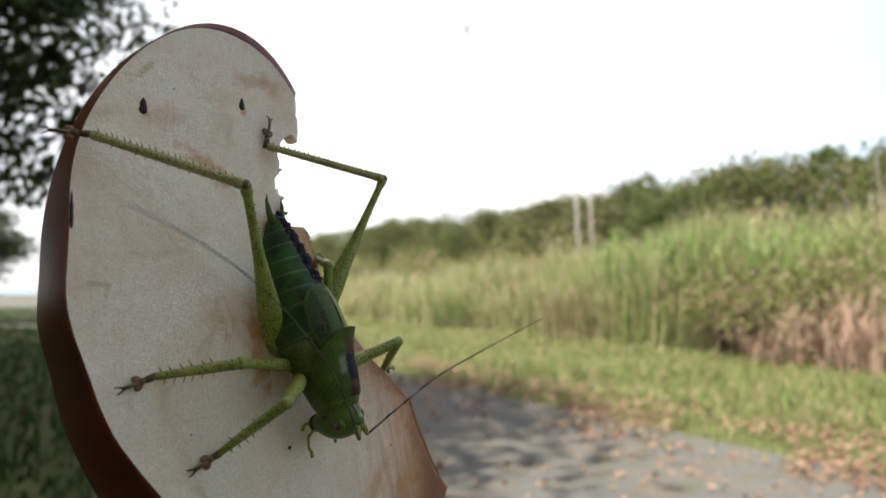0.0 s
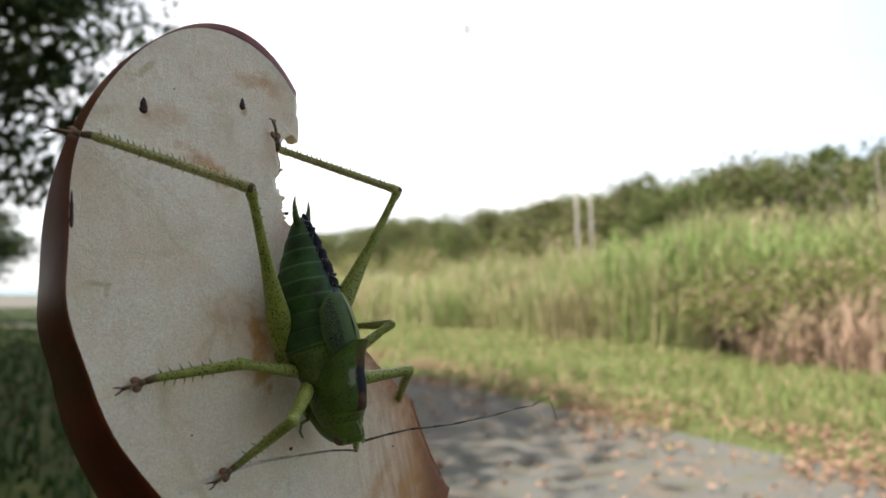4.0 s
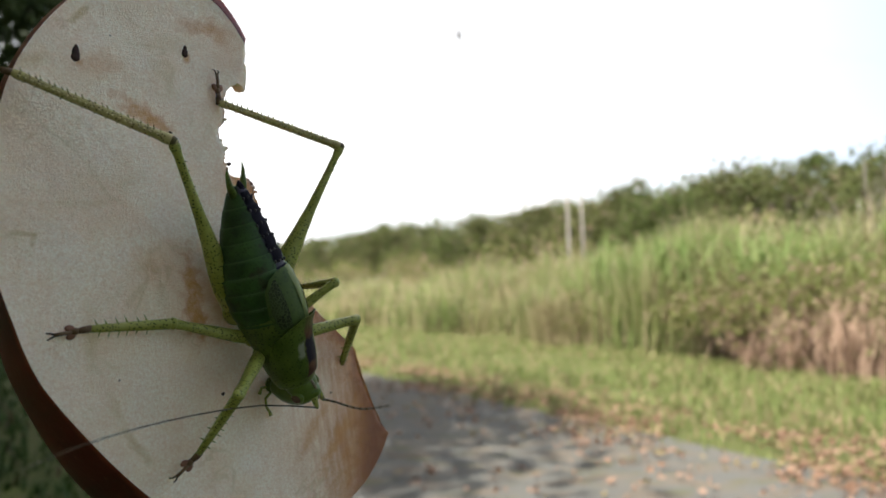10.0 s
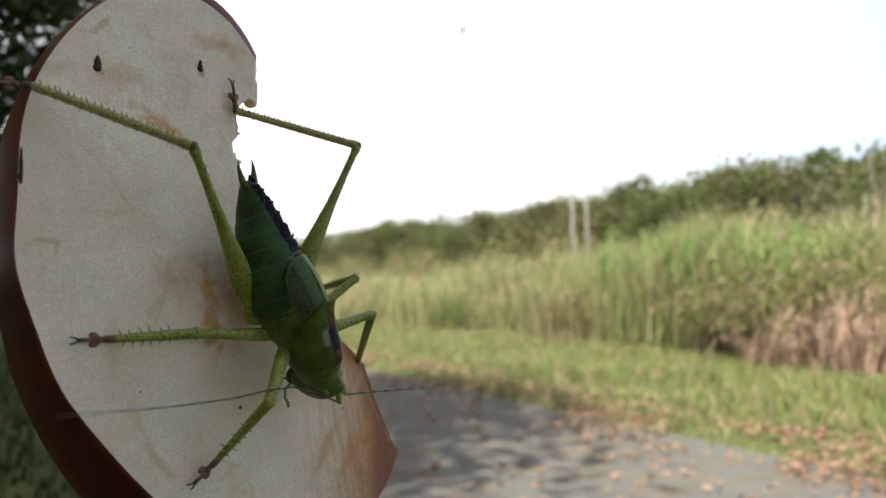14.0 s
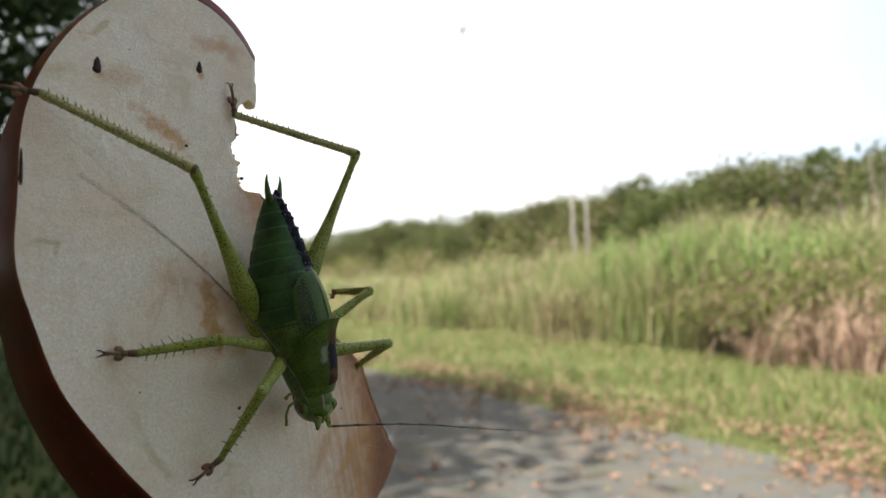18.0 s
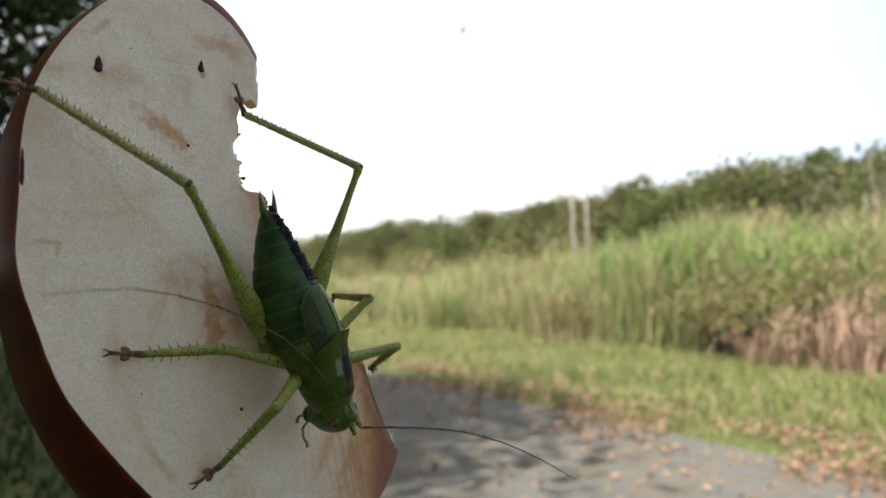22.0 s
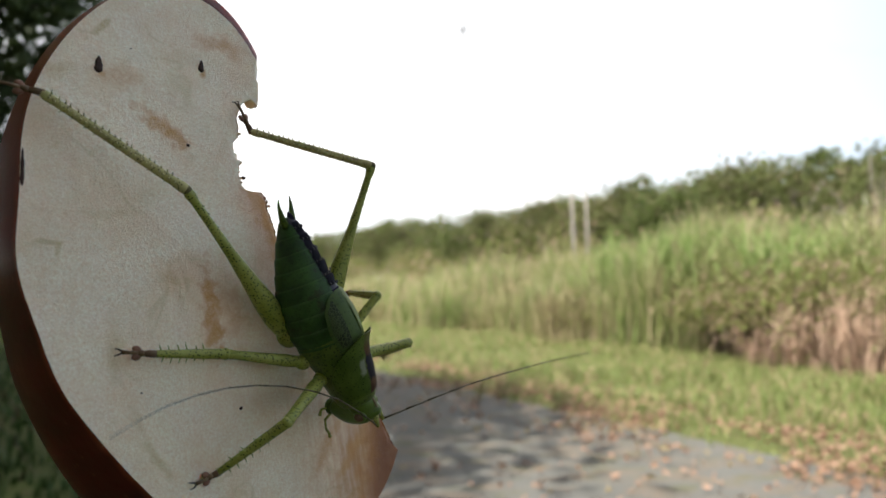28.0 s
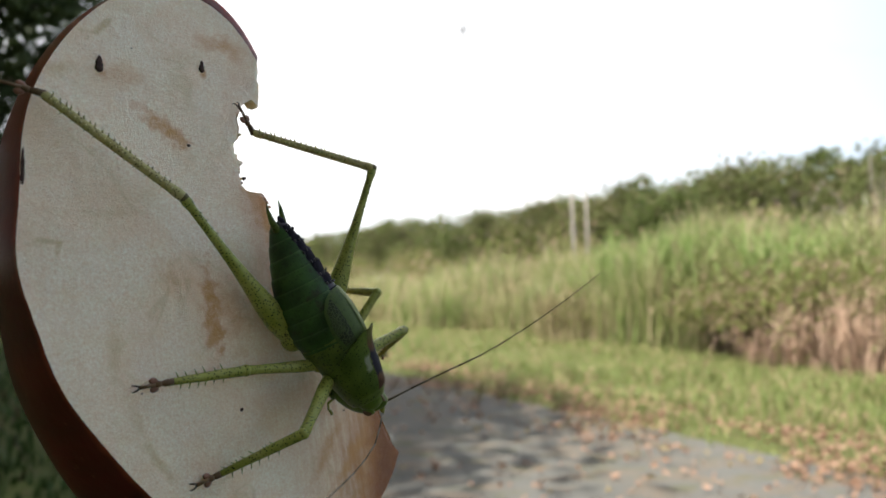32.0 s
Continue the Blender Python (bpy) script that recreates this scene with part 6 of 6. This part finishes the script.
NEAR_FEELER_PATH = [
    (0, 3.2, -14.1, 12.8, -4.0, -8.4, 16.8, -11.9, -4.0, 20.9, -20.4, -1.2, 25.4, -28.7, -0.3, 30.9),
    (1, 2.1, -17.0, 8.9, -5.0, -11.4, 13.2, -13.0, -7.1, 17.5, -21.2, -4.3, 22.4, -29.3, -3.4, 28.2),
    (2, 3.3, -22.4, 11.1, -5.2, -22.9, 16.5, -13.2, -22.8, 22.5, -20.6, -22.1, 29.1, -27.5, -21.1, 36.3),
    (3, 2.8, -22.4, 10.4, -5.7, -22.7, 15.8, -13.7, -22.3, 21.7, -21.1, -21.7, 28.4, -27.9, -20.6, 35.6),
    (6, 0.9, -16.4, 12.5, -7.5, -12.1, 16.0, -16.3, -9.6, 19.9, -24.9, -8.7, 24.9, -32.5, -9.2, 31.3),
    (7, -0.7, -17.2, 11.6, -9.1, -12.5, 14.5, -17.9, -9.3, 18.0, -26.5, -7.7, 22.7, -34.1, -7.8, 29.1),
    (8, 3.7, -20.4, 8.5, -6.1, -19.5, 10.4, -15.4, -19.6, 13.9, -24.0, -19.3, 19.0, -31.3, -18.2, 25.7),
    (9, 5.8, -17.8, 11.6, -3.4, -15.3, 14.3, -12.6, -13.8, 18.1, -21.1, -13.2, 23.2, -28.7, -13.2, 29.7),
    (10, 4.8, -21.6, 8.8, -4.7, -20.4, 11.5, -13.7, -19.6, 15.7, -21.8, -19.0, 21.6, -28.5, -18.4, 29.0),
    (11, 7.3, -23.9, 11.7, -1.1, -26.0, 16.6, -9.3, -26.9, 22.3, -17.0, -27.0, 28.7, -24.0, -26.3, 35.8),
    (12, 10.5, -23.4, 15.5, 3.7, -25.7, 22.5, -3.6, -27.1, 29.2, -10.8, -27.4, 36.0, -17.9, -26.7, 43.1),
    (13, 5.9, -19.0, 9.7, -3.6, -19.3, 12.8, -12.6, -19.2, 17.2, -20.8, -18.8, 22.9, -28.0, -18.2, 29.7),
    (14, 5.4, -18.5, 10.3, -4.3, -18.1, 12.5, -13.6, -17.4, 16.3, -22.0, -16.5, 21.5, -29.4, -15.6, 28.2),
    (17, 5.4, -16.7, 13.1, -1.0, -10.7, 17.7, -8.4, -5.6, 22.2, -16.4, -2.0, 27.0, -24.5, -0.4, 32.6),
    (18, 4.3, -17.2, 12.0, -2.9, -11.1, 15.2, -10.7, -6.0, 18.8, -18.9, -2.3, 23.1, -27.0, -0.3, 28.5),
    (19, 5.4, -22.5, 11.8, -3.8, -21.8, 15.5, -12.5, -21.1, 20.4, -20.5, -20.3, 26.3, -27.7, -19.4, 33.3),
    (20, 8.3, -20.9, 13.8, -0.2, -19.7, 18.9, -8.4, -19.2, 24.6, -16.1, -18.9, 31.0, -23.2, -18.5, 38.0),
    (21, 8.4, -19.0, 10.5, -1.0, -16.3, 12.3, -10.5, -14.9, 15.2, -19.4, -14.7, 19.6, -27.3, -15.0, 25.7),
    (22, 8.0, -18.4, 13.0, 0.3, -12.5, 14.9, -8.8, -8.6, 16.4, -18.3, -6.8, 18.7, -27.4, -7.4, 22.8),
    (23, 9.3, -19.4, 11.9, 2.0, -12.7, 13.1, -6.4, -7.4, 14.0, -15.6, -3.8, 15.3, -25.1, -2.5, 17.8),
    (24, 10.2, -20.5, 13.1, 3.3, -14.2, 16.3, -5.2, -9.5, 18.8, -14.5, -7.1, 21.5, -23.7, -7.0, 25.4),
    (25, 7.7, -19.8, 11.2, 0.7, -13.2, 13.6, -7.9, -8.4, 15.3, -17.5, -6.4, 17.1, -26.8, -7.0, 20.7),
    (28, 11.9, -21.0, 10.7, 2.5, -17.9, 12.2, -7.1, -16.6, 14.7, -16.2, -16.8, 18.6, -24.4, -17.7, 24.3),
    (29, 10.3, -23.8, 8.4, 0.4, -23.6, 8.4, -9.4, -24.5, 10.0, -18.7, -25.0, 13.6, -27.1, -23.8, 18.8),
    (30, 13.2, -26.6, 10.5, 3.9, -27.6, 13.9, -5.1, -27.6, 18.1, -13.6, -27.1, 23.4, -21.3, -26.1, 29.7),
    (31, 14.8, -26.9, 12.8, 5.9, -28.1, 17.3, -2.9, -28.1, 22.1, -11.1, -27.7, 27.7, -18.8, -26.8, 34.0),
    (32, 14.8, -26.9, 12.8, 5.9, -28.1, 17.3, -2.9, -28.1, 22.1, -11.1, -27.7, 27.7, -18.8, -26.8, 34.0),
]
FAR_FEELER_PATH = [
    (0, 18.5, -17.8, 7.9, 26.1, -15.2, 8.4, 33.7, -13.3, 9.7, 41.3, -11.4, 11.4, 48.7, -9.5, 13.5),
    (1, 17.3, -26.0, 5.0, 24.7, -28.7, 6.2, 32.0, -31.7, 7.7, 39.3, -34.5, 9.5, 46.5, -37.2, 11.7),
    (2, 20.3, -19.9, 8.6, 27.7, -20.0, 11.4, 35.0, -19.5, 14.6, 42.2, -18.8, 18.1, 49.3, -17.8, 21.7),
    (3, 19.9, -19.9, 8.1, 27.3, -19.8, 11.1, 34.6, -18.9, 14.4, 41.6, -17.5, 17.9, 48.4, -15.9, 21.6),
    (6, 16.4, -24.3, 4.8, 23.4, -27.0, 1.9, 30.2, -30.2, -0.9, 37.0, -33.6, -3.5, 43.8, -37.1, -5.7),
    (7, 15.9, -24.8, 7.1, 23.3, -27.4, 5.8, 30.7, -30.3, 4.8, 38.0, -33.5, 4.1, 45.3, -36.8, 3.8),
    (8, 22.4, -22.8, 5.9, 30.3, -23.8, 5.2, 38.3, -24.1, 5.1, 46.3, -23.7, 5.3, 54.0, -22.5, 5.9),
    (9, 10.5, -21.8, 14.6, 5.5, -21.5, 20.9, 0.4, -21.0, 27.0, -4.9, -20.2, 33.0, -10.3, -19.3, 38.8),
    (10, 11.8, -22.6, 13.8, 7.6, -22.1, 20.6, 3.2, -21.3, 27.3, -1.3, -20.1, 33.8, -6.0, -18.8, 40.1),
    (11, 12.0, -18.9, 13.4, 7.2, -18.3, 19.8, 2.3, -17.7, 26.1, -2.8, -16.9, 32.1, -8.2, -16.1, 37.9),
    (12, 24.4, -18.1, 4.9, 32.0, -16.4, 3.1, 39.5, -14.0, 1.6, 46.7, -10.8, 0.3, 53.5, -7.0, -1.1),
    (13, 24.1, -21.5, 5.3, 31.9, -22.5, 4.2, 39.9, -23.4, 3.7, 47.8, -24.0, 3.6, 55.7, -24.4, 4.0),
    (14, 23.4, -21.8, 5.7, 31.1, -22.7, 3.7, 38.9, -23.6, 2.3, 46.8, -24.2, 1.3, 54.8, -24.6, 0.7),
    (17, 19.0, -27.0, 7.2, 26.2, -30.6, 7.5, 33.1, -34.7, 7.9, 39.8, -38.8, 8.7, 46.4, -42.9, 9.7),
    (18, 20.0, -25.7, 9.4, 27.7, -27.3, 10.5, 35.3, -29.3, 12.0, 42.8, -31.3, 13.8, 50.2, -33.2, 16.0),
    (19, 24.3, -23.3, 8.8, 32.3, -23.9, 9.3, 40.2, -23.9, 10.2, 48.1, -23.2, 11.6, 55.7, -22.0, 13.2),
    (20, 25.6, -24.4, 9.4, 33.3, -25.7, 10.8, 41.0, -27.1, 12.6, 48.6, -28.7, 14.7, 56.0, -30.2, 17.1),
    (21, 26.3, -23.3, 10.0, 34.0, -23.6, 11.9, 41.7, -24.2, 14.2, 49.2, -24.8, 16.8, 56.7, -25.4, 19.6),
    (22, 23.3, -26.8, 12.3, 30.5, -28.9, 14.9, 37.4, -32.1, 17.4, 43.9, -36.2, 19.7, 50.1, -40.8, 21.8),
    (23, 24.6, -28.1, 11.9, 31.9, -29.8, 14.5, 39.1, -32.1, 17.2, 46.1, -34.8, 20.0, 52.9, -37.8, 22.9),
    (24, 23.4, -26.2, 13.6, 29.5, -25.2, 18.8, 35.5, -24.6, 24.0, 41.5, -24.3, 29.3, 47.5, -24.2, 34.6),
    (25, 22.4, -29.3, 10.2, 29.7, -31.4, 12.7, 36.7, -34.2, 15.3, 43.5, -37.6, 17.9, 50.1, -41.3, 20.5),
    (28, 29.4, -24.2, 11.0, 36.8, -23.2, 13.8, 44.1, -22.6, 17.0, 51.3, -22.2, 20.4, 58.4, -22.1, 23.9),
    (29, 27.8, -23.0, 13.1, 34.3, -20.9, 17.3, 40.7, -19.0, 21.7, 47.0, -16.9, 26.1, 53.2, -14.7, 30.6),
    (30, 30.3, -22.2, 11.3, 37.2, -21.2, 15.2, 43.8, -19.3, 19.2, 50.2, -16.7, 23.3, 56.4, -13.6, 27.3),
    (31, 30.1, -20.8, 12.1, 36.4, -18.8, 16.6, 42.4, -16.0, 21.1, 48.2, -12.7, 25.6, 53.8, -9.1, 30.0),
    (32, 30.1, -20.8, 12.1, 36.4, -18.8, 16.6, 42.4, -16.0, 21.1, 48.2, -12.7, 25.6, 53.8, -9.1, 30.0),
]
LEG_PATHS = {"hind_near": HIND_NEAR_PATH, "hind_far": HIND_FAR_PATH, "middle_near": MIDDLE_NEAR_PATH, "middle_far": MIDDLE_FAR_PATH, "front_near": FRONT_NEAR_PATH, "front_far": FRONT_FAR_PATH}


def glide(rows, t):
    """The row's values at t, gliding through the rows."""
    if t <= rows[0][0]:
        return list(rows[0][1:])
    for i in range(len(rows) - 1):
        if rows[i][0] <= t <= rows[i + 1][0]:
            break
    a, b = rows[i], rows[i + 1]
    before, after = rows[max(i - 1, 0)], rows[min(i + 2, len(rows) - 1)]
    s = (t - a[0]) / (b[0] - a[0])
    h = b[0] - a[0]
    out = []
    for p, q, r, w in zip(before[1:], a[1:], b[1:], after[1:]):
        m0 = (r - p) / max(b[0] - before[0], 1e-6) * h * 0.8
        m1 = (w - q) / max(after[0] - a[0], 1e-6) * h * 0.8
        out.append((2 * s ** 3 - 3 * s * s + 1) * q + (s ** 3 - 2 * s * s + s) * m0 + (3 * s * s - 2 * s ** 3) * r + (s ** 3 - s * s) * m1)
    return out


def aim(a, b, up=(0, 0, 1)):
    """The pose at a whose x axis points to b, millimetres."""
    x = (b - a).normalized()
    y = Vector(up).cross(x).normalized()
    z = x.cross(y)
    m = Matrix((x, y, z)).transposed().to_4x4()
    m.translation = a / 1000
    return m


def points(values):
    return [Vector(values[i:i + 3]) for i in range(0, len(values), 3)]


def motions():
    walk(apple, APPLE_PATH)
    walk(katydid, APPLE_PATH)
    times = [i * 0.25 for i in range(129)]
    rows = {key: [] for key in limbs}
    for t in times:
        *spots, lean = glide(BODY_PATH, t)
        tail, neck, vertex = points(spots)
        chest = aim(neck, neck + (neck - tail))
        rolled = chest @ pose(0, 0, 0, -20, 0, 0)
        rows["thorax"].append((t, rolled))
        head = aim(neck, vertex) @ pose(0, 0, 0, lean + 12, 0, 0)
        rows["head"].append((t, head))
        for key, path in LEG_PATHS.items():
            pair, side = key.split("_")
            knee, ankle, claw = points(glide(path, t))
            share, out, down = HIPS[pair]
            hip = (chest.to_3x3() @ Vector((share * BODY_LONG, out * (-1 if side == "near" else 1), down))) + neck
            rows[key + "_femur"].append((t, aim(knee, hip)))
            rows[key + "_tibia"].append((t, aim(knee, ankle)))
            rows[key + "_tarsus"].append((t, aim(knee + (ankle - knee).normalized() * LEG_LONG[pair][1], claw)))
        for side, path, s in (("near", NEAR_FEELER_PATH, -1), ("far", FAR_FEELER_PATH, 1)):
            here = neck + head.to_3x3() @ Vector((5.4, s * 0.8, 1.1))
            joints = [here] + points(glide(path, t))
            finer = []
            for k in range(5):
                before, after = joints[max(k - 1, 0)], joints[min(k + 2, 5)]
                finer += [(joints[k] + joints[k + 1]) * 0.5625 - (before + after) * 0.0625, joints[k + 1]]
            for k, there in enumerate(finer):
                way = (there - here).normalized()
                rows["feeler_%s_%d" % (side, k)].append((t, aim(here, there)))
                here = here + way * FEELER_STEP[side]
    for key, ob in limbs.items():
        walk(ob, rows[key])


motions()
